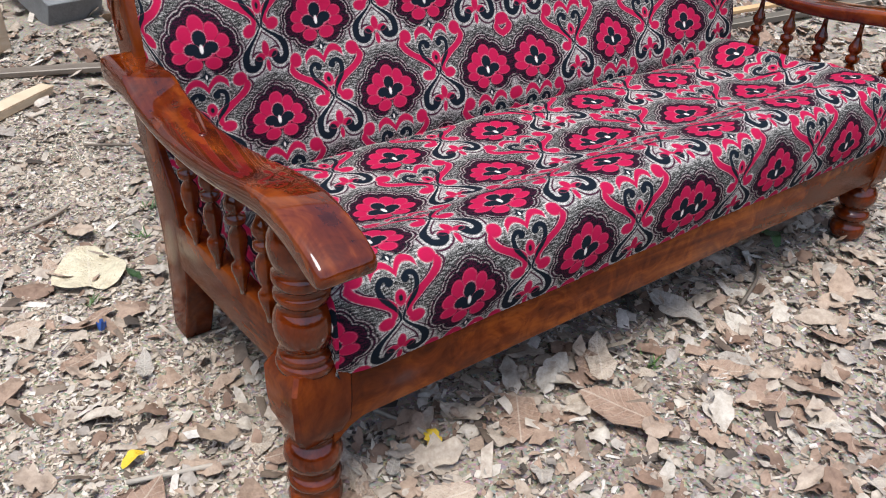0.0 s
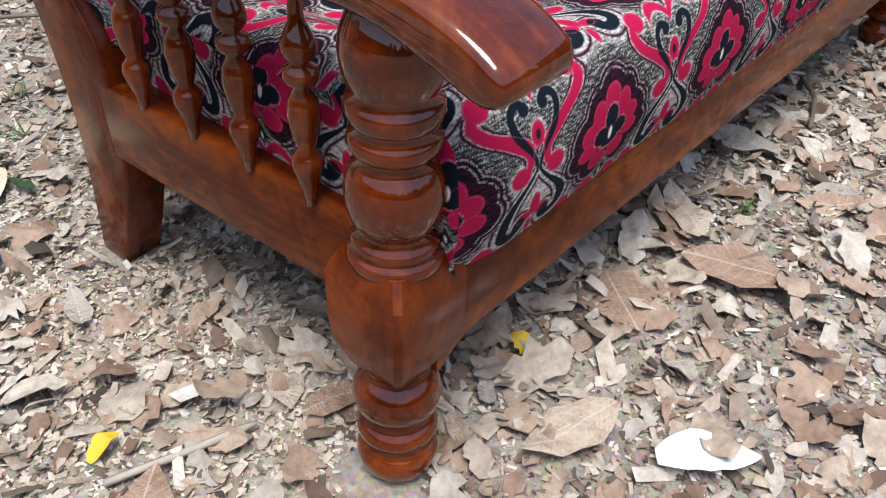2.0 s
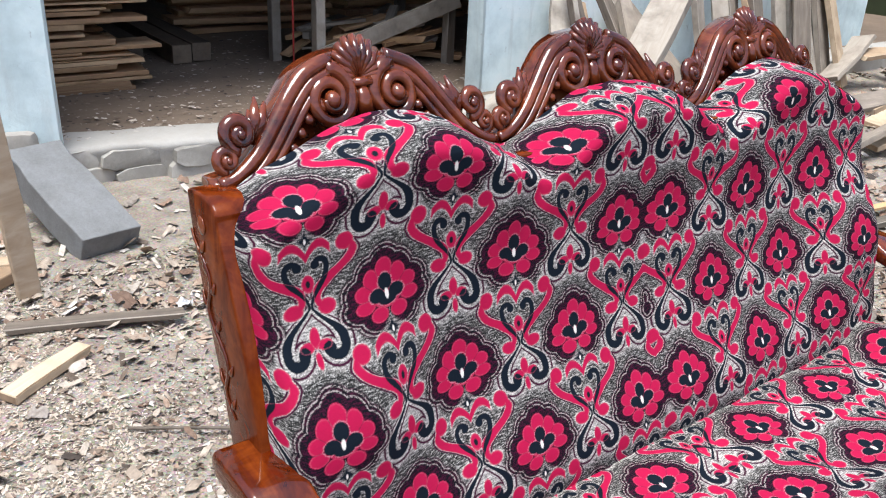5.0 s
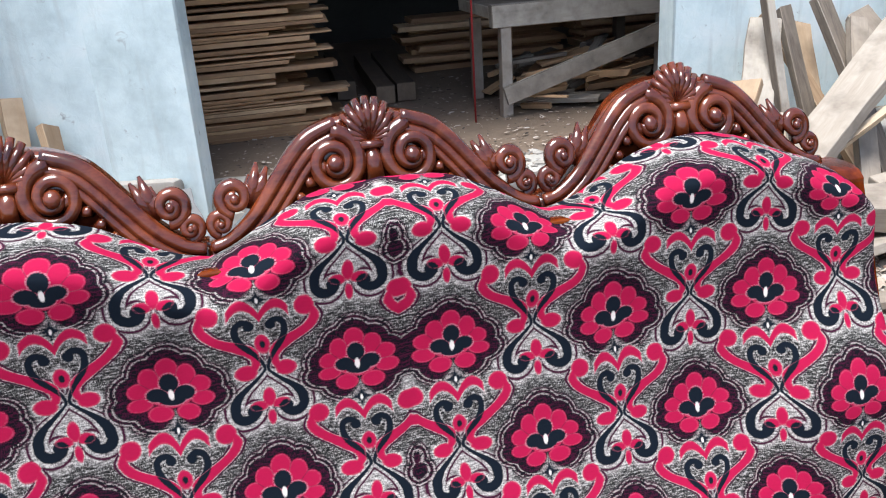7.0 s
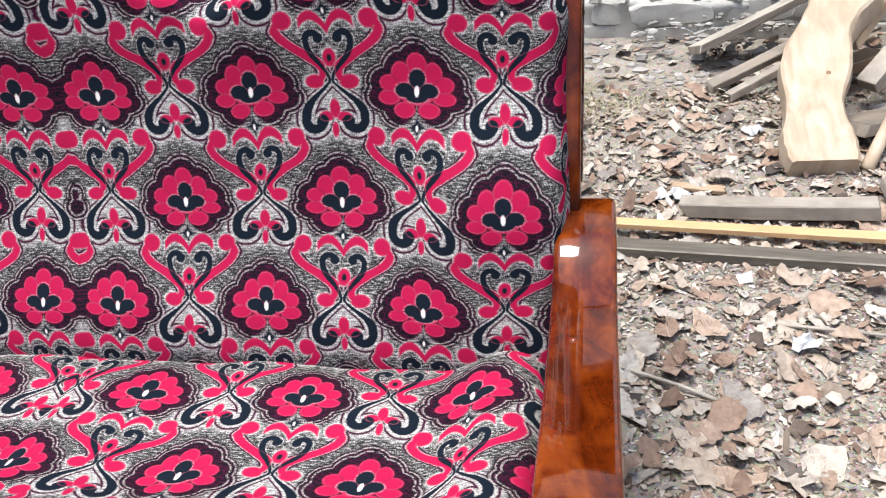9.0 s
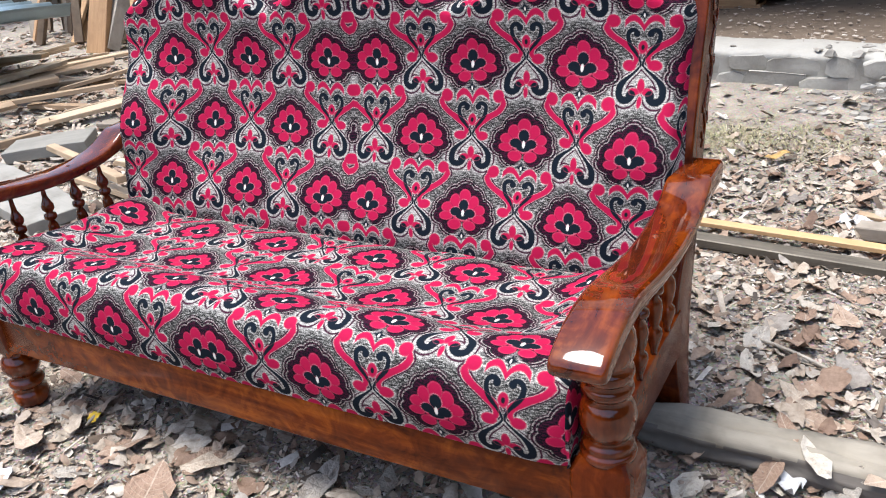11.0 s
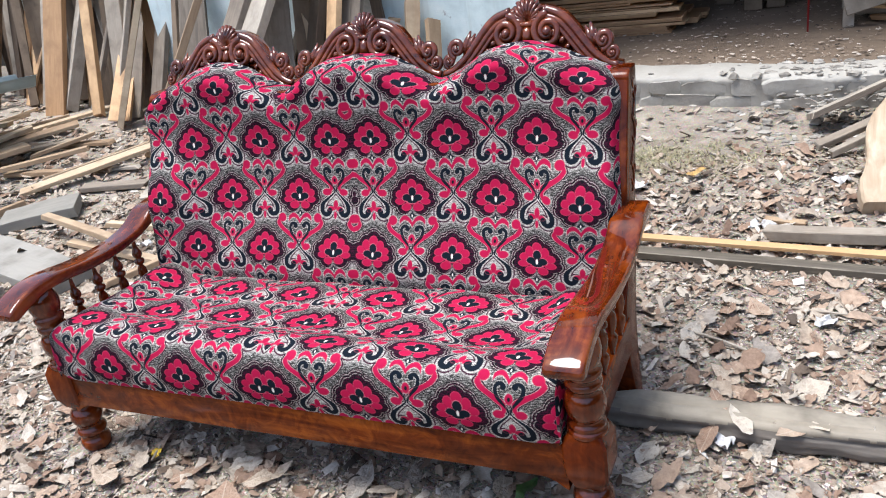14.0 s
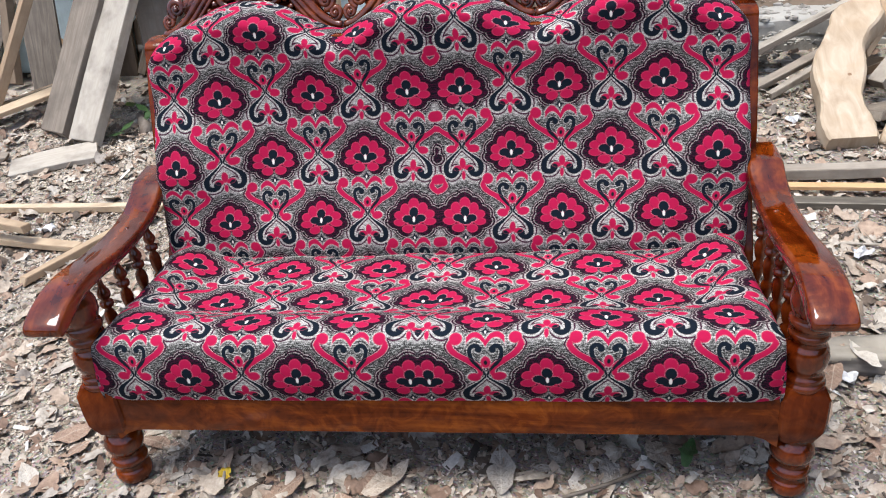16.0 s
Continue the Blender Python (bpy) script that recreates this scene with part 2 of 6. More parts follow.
def plank_wood(name, stops, axis=0, rough=0.75):
    """Sawn timber, varied from piece to piece."""
    n = Nodes(name)
    stretch = [1.0, 1.0, 1.0]
    stretch[axis] = 0.08
    rand = n.node("ShaderNodeObjectInfo").outputs["Random"]
    isle = n.node("ShaderNodeNewGeometry").outputs["Random Per Island"]
    odd = n.math("FRACT", n.math("ADD", rand, isle))
    shift = n.node("ShaderNodeCombineXYZ", X=n.math("MULTIPLY", odd, 7.0), Y=n.math("MULTIPLY", odd, 3.0)).outputs[0]
    c = n.vmath("ADD", n.coords(tuple(stretch)), shift)
    grain = n.noise(c, 45.0, 5.0, 0.65, 0.8)
    stain = n.noise(n.vmath("ADD", n.coords(), shift), 7.0, 4.0, 0.6)
    tone = n.math("MULTIPLY_ADD", odd, 0.55, n.math("MULTIPLY", grain, 0.5))
    col = n.ramp(tone, *stops)
    col = n.mix(n.math("MULTIPLY", n.math("SUBTRACT", n.math("MULTIPLY_ADD", grain, 0.3, n.math("MULTIPLY", stain, 0.75)), 0.49, clamp=True), 3.0, clamp=True), col, stops[0][1])
    return n.finish(col, rough, grain, 0.4, 0.003)


fresh_x = plank_wood("fresh_sawn_wood", [(0.2, (0.20, 0.125, 0.07)), (0.5, (0.40, 0.285, 0.18)), (0.85, (0.62, 0.50, 0.35))])
grey_x = plank_wood("weathered_wood", [(0.2, (0.085, 0.066, 0.050)), (0.45, (0.25, 0.205, 0.16)), (0.85, (0.47, 0.42, 0.35))])
grey_z = plank_wood("weathered_wood_upright", [(0.2, (0.10, 0.075, 0.055)), (0.5, (0.24, 0.195, 0.155)), (0.85, (0.42, 0.37, 0.31))], 2)
stack_wood = plank_wood("stacked_teak", [(0.2, (0.24, 0.13, 0.065)), (0.5, (0.46, 0.275, 0.14)), (0.85, (0.68, 0.46, 0.26))])


def earth():
    n = Nodes("dry_earth")
    c = n.coords()
    big = n.noise(c, 0.9, 4.0, 0.6)
    mid = n.noise(c, 9.0, 5.0, 0.65)
    fine = n.noise(c, 120.0, 4.0, 0.7)
    grit = n.node("ShaderNodeTexVoronoi", Vector=c, Scale=150.0).outputs["Color"]
    f = n.math("MULTIPLY_ADD", mid, 0.6, n.math("MULTIPLY", fine, 0.45))
    col = n.ramp(f, (0.3, (0.13, 0.105, 0.085)), (0.52, (0.31, 0.265, 0.215)), (0.75, (0.52, 0.46, 0.385)))
    col = n.mix(n.math("MULTIPLY", n.math("SUBTRACT", big, 0.45, clamp=True), 2.0, clamp=True), col, n.mix(fine, (0.34, 0.285, 0.22), (0.58, 0.51, 0.42)))
    col = n.mix(0.35, col, n.mix(1.0, col, grit, "MULTIPLY"))
    return n.finish(col, 0.95, n.math("ADD", mid, n.math("MULTIPLY", fine, 0.5)), 0.8, 0.012)


def litter(name, stops, rough=0.8):
    n = Nodes(name)
    geo = n.node("ShaderNodeNewGeometry")
    rand = n.math("FRACT", n.math("ADD", geo.outputs["Random Per Island"], n.node("ShaderNodeObjectInfo").outputs["Random"]))
    veins = n.noise(n.coords(), 60.0, 4.0, 0.7)
    col = n.ramp(rand, *stops)
    blot = n.noise(n.coords(), 14.0, 4.0, 0.7)
    col = n.mix(n.math("MULTIPLY", n.math("SUBTRACT", n.math("MULTIPLY_ADD", veins, 0.6, n.math("MULTIPLY", blot, 0.6)), 0.42, clamp=True), 2.2, clamp=True), col, n.mix(1.0, col, (0.32, 0.26, 0.23), "MULTIPLY"))
    return n.finish(col, rough, veins, 0.6, 0.003)


LEAF_TONES = [(0.0, (0.17, 0.105, 0.072)), (0.15, (0.33, 0.22, 0.155)), (0.38, (0.46, 0.34, 0.25)), (0.62, (0.50, 0.42, 0.33)), (0.84, (0.60, 0.545, 0.46)), (0.95, (0.38, 0.34, 0.295)), (1.0, (0.14, 0.115, 0.095))]
soil = earth()
leaf_dry = litter("dry_leaf", LEAF_TONES)


def veined(name, stops, rough=0.7):
    """A single leaf: rib and side veins, blotches, tone from piece to piece."""
    n = Nodes(name)
    rand = n.node("ShaderNodeObjectInfo").outputs["Random"]
    c = n.coords()
    sep = n.node("ShaderNodeSeparateXYZ", Vector=c)
    across = n.math("ABSOLUTE", sep.outputs[1])
    bent = n.math("ADD", n.math("SUBTRACT", sep.outputs[0], n.math("MULTIPLY", across, 0.75)), n.math("MULTIPLY", n.noise(c, 7.0, 2.0), 0.05))
    vein = n.math("LESS_THAN", n.math("ABSOLUTE", n.math("SUBTRACT", n.math("FLOORED_MODULO", n.math("MULTIPLY", bent, 9.0), 1.0), 0.5)), 0.07)
    rib = n.math("LESS_THAN", across, 0.012)
    line = n.math("MAXIMUM", n.math("MULTIPLY", vein, 0.45), rib)
    shift = n.node("ShaderNodeCombineXYZ", X=n.math("MULTIPLY", rand, 9.0), Y=rand).outputs[0]
    blot = n.noise(n.vmath("ADD", c, shift), 4.0, 5.0, 0.7)
    spot = n.noise(n.vmath("ADD", c, shift), 28.0, 3.0, 0.7)
    col = n.ramp(rand, *stops)
    col = n.mix(n.math("MULTIPLY", n.math("SUBTRACT", blot, 0.46, clamp=True), 2.6, clamp=True), col, n.mix(1.0, col, (0.50, 0.40, 0.35), "MULTIPLY"))
    col = n.mix(n.math("MULTIPLY", n.math("SUBTRACT", spot, 0.56, clamp=True), 3.0, clamp=True), col, n.mix(1.0, col, (0.40, 0.32, 0.28), "MULTIPLY"))
    col = n.mix(n.math("MULTIPLY", line, 0.35), col, (0.66, 0.58, 0.47))
    return n.finish(col, rough, n.math("ADD", n.math("MULTIPLY", line, 0.6), blot), 0.6, 0.03)


leaf_veined = veined("dry_veined_leaf", LEAF_TONES[1:6])
chips = litter("wood_chips_and_bits", [(0.0, (0.05, 0.04, 0.032)), (0.22, (0.17, 0.125, 0.09)), (0.5, (0.40, 0.325, 0.25)), (0.8, (0.62, 0.545, 0.45)), (1.0, (0.78, 0.75, 0.69))])
paper_mat = litter("white_scrap", [(0.0, (0.70, 0.72, 0.73)), (1.0, (0.82, 0.82, 0.80))], 0.6)


def plain(name, col, rough=0.7, scale=12.0, amount=0.35, dark=None, metal=0.0, bump=0.3):
    n = Nodes(name)
    a = n.noise(n.coords(), scale, 5.0, 0.65)
    b = n.noise(n.coords(), scale * 9, 3.0, 0.7)
    f = n.math("MULTIPLY_ADD", n.math("SUBTRACT", n.math("MULTIPLY_ADD", a, 0.7, n.math("MULTIPLY", b, 0.3)), 0.35, clamp=True), 2.4 * amount, 0.0, clamp=True)
    dark = dark or tuple(k * 0.45 for k in col)
    return n.finish(n.mix(f, col, dark), rough, b, bump, 0.004, Metallic=metal)




def limewash():
    """Pale blue-green limewash, flaked in places and streaked with dirt."""
    n = Nodes("pale_blue_limewash")
    c = n.coords()
    cloud = n.noise(c, 2.6, 5.0, 0.65)
    flake = n.noise(c, 13.0, 6.0, 0.7, 0.6)
    streak = n.noise(n.coords((6.0, 6.0, 0.7)), 2.2, 4.0, 0.6)
    col = n.ramp(cloud, (0.34, (0.46, 0.56, 0.57)), (0.52, (0.62, 0.73, 0.735)), (0.70, (0.74, 0.80, 0.79)))
    col = n.mix(n.math("MULTIPLY", n.math("SUBTRACT", streak, 0.55, clamp=True), 3.0, clamp=True), col, (0.44, 0.49, 0.48))
    col = n.mix(n.math("MULTIPLY", n.math("SUBTRACT", flake, 0.62, clamp=True), 9.0, clamp=True), col, (0.30, 0.33, 0.33))
    return n.finish(col, 0.9, flake, 0.6, 0.006)


whitewash = limewash()
# dark mottled grey; inside the shed it puts deep shade into the colour
dark_wall = plain("dark_mottled_wall", (0.07, 0.064, 0.057), 0.95, 2.0, 0.6)
stone = plank_wood("rough_stone", [(0.15, (0.17, 0.155, 0.135)), (0.5, (0.33, 0.305, 0.265)), (0.85, (0.46, 0.43, 0.39))], 1, 0.95)
ledge_stone = plank_wood("ledge_stone", [(0.15, (0.20, 0.185, 0.16)), (0.5, (0.37, 0.35, 0.31)), (0.85, (0.46, 0.435, 0.39))], 1, 0.95)
cement = plain("old_cement", (0.42, 0.40, 0.36), 0.95, 5.0, 0.5, (0.25, 0.225, 0.19), bump=0.7)
tin = plain("corrugated_tin", (0.27, 0.36, 0.41), 0.32, 3.0, 0.5, (0.12, 0.17, 0.20), 0.5, 0.1)
# black plastic, taken to near black for the deep shadow under the sheet
shaded_black_plastic = plain("shaded_black_tarpaulin", (0.0025, 0.0025, 0.003), 1.0, 4.0, 0.3)
foliage = litter("green_leaf", [(0.0, (0.03, 0.075, 0.015)), (0.6, (0.06, 0.14, 0.03)), (1.0, (0.12, 0.22, 0.05))], 0.5)
yellow_leaf = plain("yellow_leaf", (0.70, 0.47, 0.03), 0.6, 40.0, 0.3)
pale_leaf = veined("pale_teak_leaf", [(0.0, (0.60, 0.53, 0.37)), (1.0, (0.64, 0.57, 0.42))])
ochre_leaf = veined("ochre_leaf", [(0.0, (0.46, 0.28, 0.09)), (1.0, (0.50, 0.32, 0.11))])
# dark green for the added out-of-view belts that block low sky
unseen_tree_belt = plain("unseen_tree_belt", (0.045, 0.06, 0.025), 0.95, 1.2, 0.7, (0.012, 0.016, 0.008))
floor_dirt = plain("dirty_cement", (0.21, 0.155, 0.11), 0.95, 3.0, 0.7, (0.09, 0.064, 0.045), bump=0.8)
orange_strip = plank_wood("fresh_orange_batten", [(0.2, (0.46, 0.26, 0.12)), (0.5, (0.60, 0.38, 0.19)), (0.85, (0.70, 0.50, 0.28))])
old_log = plank_wood("old_split_log", [(0.2, (0.07, 0.058, 0.044)), (0.5, (0.21, 0.18, 0.14)), (0.85, (0.34, 0.30, 0.24))], 0, 0.95)
silver_wood = plank_wood("silvered_board", [(0.2, (0.14, 0.128, 0.108)), (0.5, (0.235, 0.22, 0.19)), (0.85, (0.31, 0.29, 0.255))], 0, 0.9)
bark = plank_wood("log_bark", [(0.2, (0.05, 0.042, 0.036)), (0.5, (0.12, 0.10, 0.085)), (0.85, (0.21, 0.185, 0.16))], 0, 0.95)
brown_x = plank_wood("old_brown_wood", [(0.2, (0.05, 0.033, 0.022)), (0.5, (0.13, 0.09, 0.06)), (0.85, (0.25, 0.18, 0.12))])
straw = litter("straw_grass", [(0.0, (0.30, 0.25, 0.14)), (0.5, (0.46, 0.42, 0.26)), (0.8, (0.34, 0.36, 0.17)), (1.0, (0.56, 0.51, 0.38))])


def slab_grain():
    """Pale planed slab with wandering figure, knots and browner sapwood streaks."""
    n = Nodes("pale_slab_wood")
    c = n.coords((1.0, 0.35, 0.35))
    figure = n.noise(c, 16.0, 5.0, 0.6, 0.6)
    stain = n.noise(n.coords(), 6.0, 4.0, 0.65)
    knot = n.node("ShaderNodeTexVoronoi", Vector=n.coords(), Scale=6.0).outputs["Distance"]
    col = n.ramp(figure, (0.30, (0.33, 0.24, 0.155)), (0.5, (0.43, 0.33, 0.23)), (0.70, (0.52, 0.43, 0.325)))
    col = n.mix(n.math("MULTIPLY", n.math("SUBTRACT", stain, 0.52, clamp=True), 2.5, clamp=True), col, (0.43, 0.30, 0.18))
    col = n.mix(n.math("LESS_THAN", knot, 0.05), col, (0.20, 0.11, 0.055))
    return n.finish(col, 0.7, figure, 0.5, 0.004)


slab_wood = slab_grain()

bleached = plain("bleached_leaf", (0.80, 0.82, 0.83), 0.6, 20.0, 0.12, (0.6, 0.62, 0.63))
teal_plastic = plain("teal_plastic", (0.22, 0.52, 0.48), 0.4, 20.0, 0.3, (0.12, 0.34, 0.32))
blue_plastic = plain("blue_plastic", (0.04, 0.12, 0.40), 0.4, 20.0, 0.3, (0.02, 0.06, 0.2))
red_cord = plain("red_cord", (0.35, 0.02, 0.02), 0.7, 30.0, 0.3)
slate = plain("grey_slate", (0.215, 0.22, 0.22), 0.85, 9.0, 0.8, (0.10, 0.098, 0.092), bump=0.9)
sawdust = litter("pale_sawdust", [(0.0, (0.50, 0.41, 0.31)), (0.5, (0.64, 0.56, 0.44)), (1.0, (0.76, 0.70, 0.60))])

# ---- helpers for shapes ----


def mesh_of(name, verts, faces, mat, smooth=True):
    me = bpy.data.meshes.new(name)
    me.from_pydata([tuple(v) for v in verts], [], faces)
    me.materials.append(mat)
    if smooth:
        me.polygons.foreach_set("use_smooth", [True] * len(me.polygons))
    me.update()
    return me


def part(name, shape, material, parent=None, label=""):
    """Links a bmesh or (verts, faces) as one mesh object under a thing or a part."""
    if isinstance(shape, bmesh.types.BMesh):
        me = bpy.data.meshes.new(name)
        shape.to_mesh(me)
        shape.free()
        me.materials.append(material)
    else:
        me = mesh_of(name, shape[0], shape[1], material, len(shape) < 3 or shape[2])
    ob = new(name, me)
    if parent is not None:
        ob.parent = parent
    if label:
        ob["label"] = label
    return ob


def thing(name, at, label, category, group="", kind=""):
    ob = new(name)
    ob.location = at
    return tagged(ob, label, category, group, kind)


def smooth_by_angle(bm, angle=40):
    for f in bm.faces:
        f.smooth = True
    for e in bm.edges:
        e.smooth = len(e.link_faces) == 2 and e.calc_face_angle(0) < radians(angle)
    return bm


def box(lo, hi, bevel=0.004, seg=2, jitter=0.0, seed=0):
    bm = bmesh.new()
    bmesh.ops.create_cube(bm, size=1)
    r = random.Random(seed)
    for v in bm.verts:
        v.co = Vector([lo[i] + (v.co[i] + 0.5) * (hi[i] - lo[i]) + r.uniform(-jitter, jitter) for i in range(3)])
    if bevel:
        bmesh.ops.bevel(bm, geom=bm.edges[:], offset=bevel, segments=seg, affect="EDGES", profile=0.5)
    return smooth_by_angle(bm)


def lathe(profile, cx=0, cy=0, n=28, cap=True):
    """Turned shape from (z, radius) pairs, rising."""
    verts, faces = [], []
    for z, r in profile:
        verts += [(cx + r * math.cos(2 * math.pi * k / n), cy + r * math.sin(2 * math.pi * k / n), z) for k in range(n)]
    for i in range(len(profile) - 1):
        for k in range(n):
            a, b = i * n + k, i * n + (k + 1) % n
            faces.append((a, b, b + n, a + n))
    if cap:
        faces.append(tuple(range(n - 1, -1, -1)))
        faces.append(tuple((len(profile) - 1) * n + k for k in range(n)))
    return verts, faces


def rounded(points, steps=6):
    """Catmull-Rom through the points."""
    pts = [Vector(p) for p in points]
    pts = [2 * pts[0] - pts[1]] + pts + [2 * pts[-1] - pts[-2]]
    out = []
    for a, b, c, d in zip(pts, pts[1:], pts[2:], pts[3:]):
        for k in range(steps):
            t = k / steps
            out.append(0.5 * (2 * b + (c - a) * t + (2 * a - 5 * b + 4 * c - d) * t * t + (3 * b - 3 * c + d - a) * t ** 3))
    return out + [pts[-2]]


def slab(outline, lo, hi, bevel=0.006, seg=3):
    """A (y, z) outline drawn out along x from lo to hi, with eased edges."""
    bm = bmesh.new()
    a = [bm.verts.new((lo, y, z)) for y, z in outline]
    b = [bm.verts.new((hi, y, z)) for y, z in outline]
    k = len(outline)
    ends = [bm.faces.new(a[::-1]), bm.faces.new(b)]
    for i in range(k):
        bm.faces.new((a[i], a[(i + 1) % k], b[(i + 1) % k], b[i]))
    bmesh.ops.recalc_face_normals(bm, faces=bm.faces[:])
    rim = [e for f in ends for e in f.edges]
    if bevel:
        bmesh.ops.bevel(bm, geom=rim, offset=bevel, segments=seg, affect="EDGES", profile=0.5, clamp_overlap=True)
    bmesh.ops.triangulate(bm, faces=[f for f in bm.faces if len(f.verts) > 4])
    return smooth_by_angle(bm, 45)


def tube(path, radii, flat=1.0, n=10, up=(0, 1, 0)):
    """A swept round bar along a path of points, its radius from point to point."""
    up = Vector(up)
    verts, faces = [], []
    m = len(path)
    for i, p in enumerate(path):
        d = (Vector(path[min(i + 1, m - 1)]) - Vector(path[max(i - 1, 0)])).normalized()
        side = d.cross(up).normalized()
        high = side.cross(d).normalized()
        r = radii[i] if isinstance(radii, (list, tuple)) else radii
        verts += [Vector(p) + side * (r * math.cos(2 * math.pi * k / n)) + high * (r * flat * math.sin(2 * math.pi * k / n)) for k in range(n)]
    for i in range(m - 1):
        for k in range(n):
            a, b = i * n + k, i * n + (k + 1) % n
            faces.append((a, b, b + n, a + n))
    faces += [tuple(range(n - 1, -1, -1)), tuple((m - 1) * n + k for k in range(n))]
    return verts, faces


def joined(*shapes):
    verts, faces = [], []
    for v, f, *_ in shapes:
        k = len(verts)
        verts += list(v)
        faces += [tuple(i + k for i in face) for face in f]
    return verts, faces


def egg(c, rx, ry, rz, n=10, m=6):
    verts, faces = [], []
    for i in range(m + 1):
        a = math.pi * i / m
        verts += [(c[0] + rx * math.sin(a) * math.cos(2 * math.pi * k / n), c[1] + ry * math.sin(a) * math.sin(2 * math.pi * k / n), c[2] - rz * math.cos(a)) for k in range(n)]
    for i in range(m):
        for k in range(n):
            a, b = i * n + k, i * n + (k + 1) % n
            faces.append((a, b, b + n, a + n))
    return verts, faces


def sheet_mesh(name, rows, uvs, mat):
    """A cloth sheet from rows of points with their cloth coordinates."""
    n = len(rows[0])
    verts = [p for row in rows for p in row]
    flat = [q for row in uvs for q in row]
    faces = [(i * n + k, i * n + k + 1, (i + 1) * n + k + 1, (i + 1) * n + k) for i in range(len(rows) - 1) for k in range(n - 1)]
    return verts, faces, flat


def cloth_object(name, sheets, parent, label):
    verts, faces, flat = [], [], []
    for v, f, q in sheets:
        k = len(verts)
        verts += v
        flat += q
        faces += [tuple(i + k for i in face) for face in f]
    me = mesh_of(name, verts, faces, cloth)
    layer = me.uv_layers.new(name="cloth")
    for loop in me.loops:
        layer.data[loop.index].uv = flat[loop.vertex_index]
    bm = bmesh.new()
    bm.from_mesh(me)
    bmesh.ops.remove_doubles(bm, verts=bm.verts[:], dist=0.0008)
    bmesh.ops.recalc_face_normals(bm, faces=bm.faces[:])
    bm.to_mesh(me)
    bm.free()
    ob = new(name, me)
    ob.parent = parent
    ob["label"] = label
    return ob

# ---- ground, ledge and shed ----
def ground_height(x, y):
    """The yard: nearly level, rising gently to the ledge of the shed, rough in the small."""
    t = min(max((y - 1.6) / 1.7, 0), 1)
    z = 0.09 * t * t * (3 - 2 * t)
    far = max(abs(x) - 1.5, 0)
    z += 0.02 * math.sin(x * 1.7 + 0.6) * math.sin(y * 1.3) * min(far, 1)
    near = math.exp(-((x / 1.3) ** 4 + ((y - 0.4) / 0.9) ** 4))
    z += (0.018 * (1 - near) + 0.006) * (noise.noise(Vector((x * 2.3, y * 2.3, 0.3))))
    z += 0.005 * noise.noise(Vector((x * 11, y * 11, 1.7)))
    return z - 0.004


def ground_sheet():
    def axis(lo, hi, step, reach):
        k = int((hi - lo) / step)
        inner = [lo + (hi - lo) * i / k for i in range(k + 1)]
        outer = [0.15 * 1.7 ** i for i in range(1, reach)]
        return [lo - d for d in outer[::-1]] + inner + [hi + d for d in outer]

    xs, ys = axis(-5.5, 4.0, 0.05, 18), axis(-2.6, 3.6, 0.05, 18)
    verts = [(x, y, ground_height(x, y)) for y in ys for x in xs]
    n = len(xs)
    faces = [(j * n + i, j * n + i + 1, (j + 1) * n + i + 1, (j + 1) * n + i) for j in range(len(ys) - 1) for i in range(n - 1)]
    return verts, faces


ground = tagged(part("ground", ground_sheet(), soil), "dry earth yard strewn with sawdust and leaves", "ground", kind="structure")

# raised floor of the shed, with a rough stone edge
FLOOR = 0.25


def ledge_line(x):
    """How far back the edge of the shed floor runs: slanting towards the wall."""
    return min(max(0.15 - 0.20 * (x - 0.45), 0.02), 0.31)


def shed_floor():
    xs = [-2.3 + 0.075 * i for i in range(155)]
    ys = [3.32, 3.36, 3.45, 3.6, 3.9, 4.3, 4.8, 5.4, 6.2, 7.2, 8.2, 9.0]
    verts, faces = [], []
    for j, y in enumerate(ys):
        for x in xs:
            wob = (ledge_line(x) if j < 4 else ledge_line(x) * 0.6 if j == 4 else 0) + (0.05 * noise.noise(Vector((x * 1.9, 0, 4))) if j < 3 else 0)
            z = FLOOR + 0.015 * noise.noise(Vector((x * 2, y * 2, 9))) - (0.05 if j == 0 else 0)
            verts.append((x, y + wob, z))
    n = len(xs)
    for j in range(len(ys) - 1):
        faces += [(j * n + i, j * n + i + 1, (j + 1) * n + i + 1, (j + 1) * n + i) for i in range(n - 1)]
    k = len(verts)
    verts += [(x, verts[i][1] - 0.02, -0.1) for i, x in enumerate(xs)]
    faces += [(k + i, k + i + 1, i + 1, i) for i in range(n - 1)]
    return verts, faces


floor = tagged(part("floor", shed_floor(), floor_dirt), "raised dirt-covered cement floor of the shed", "floor", kind="structure")


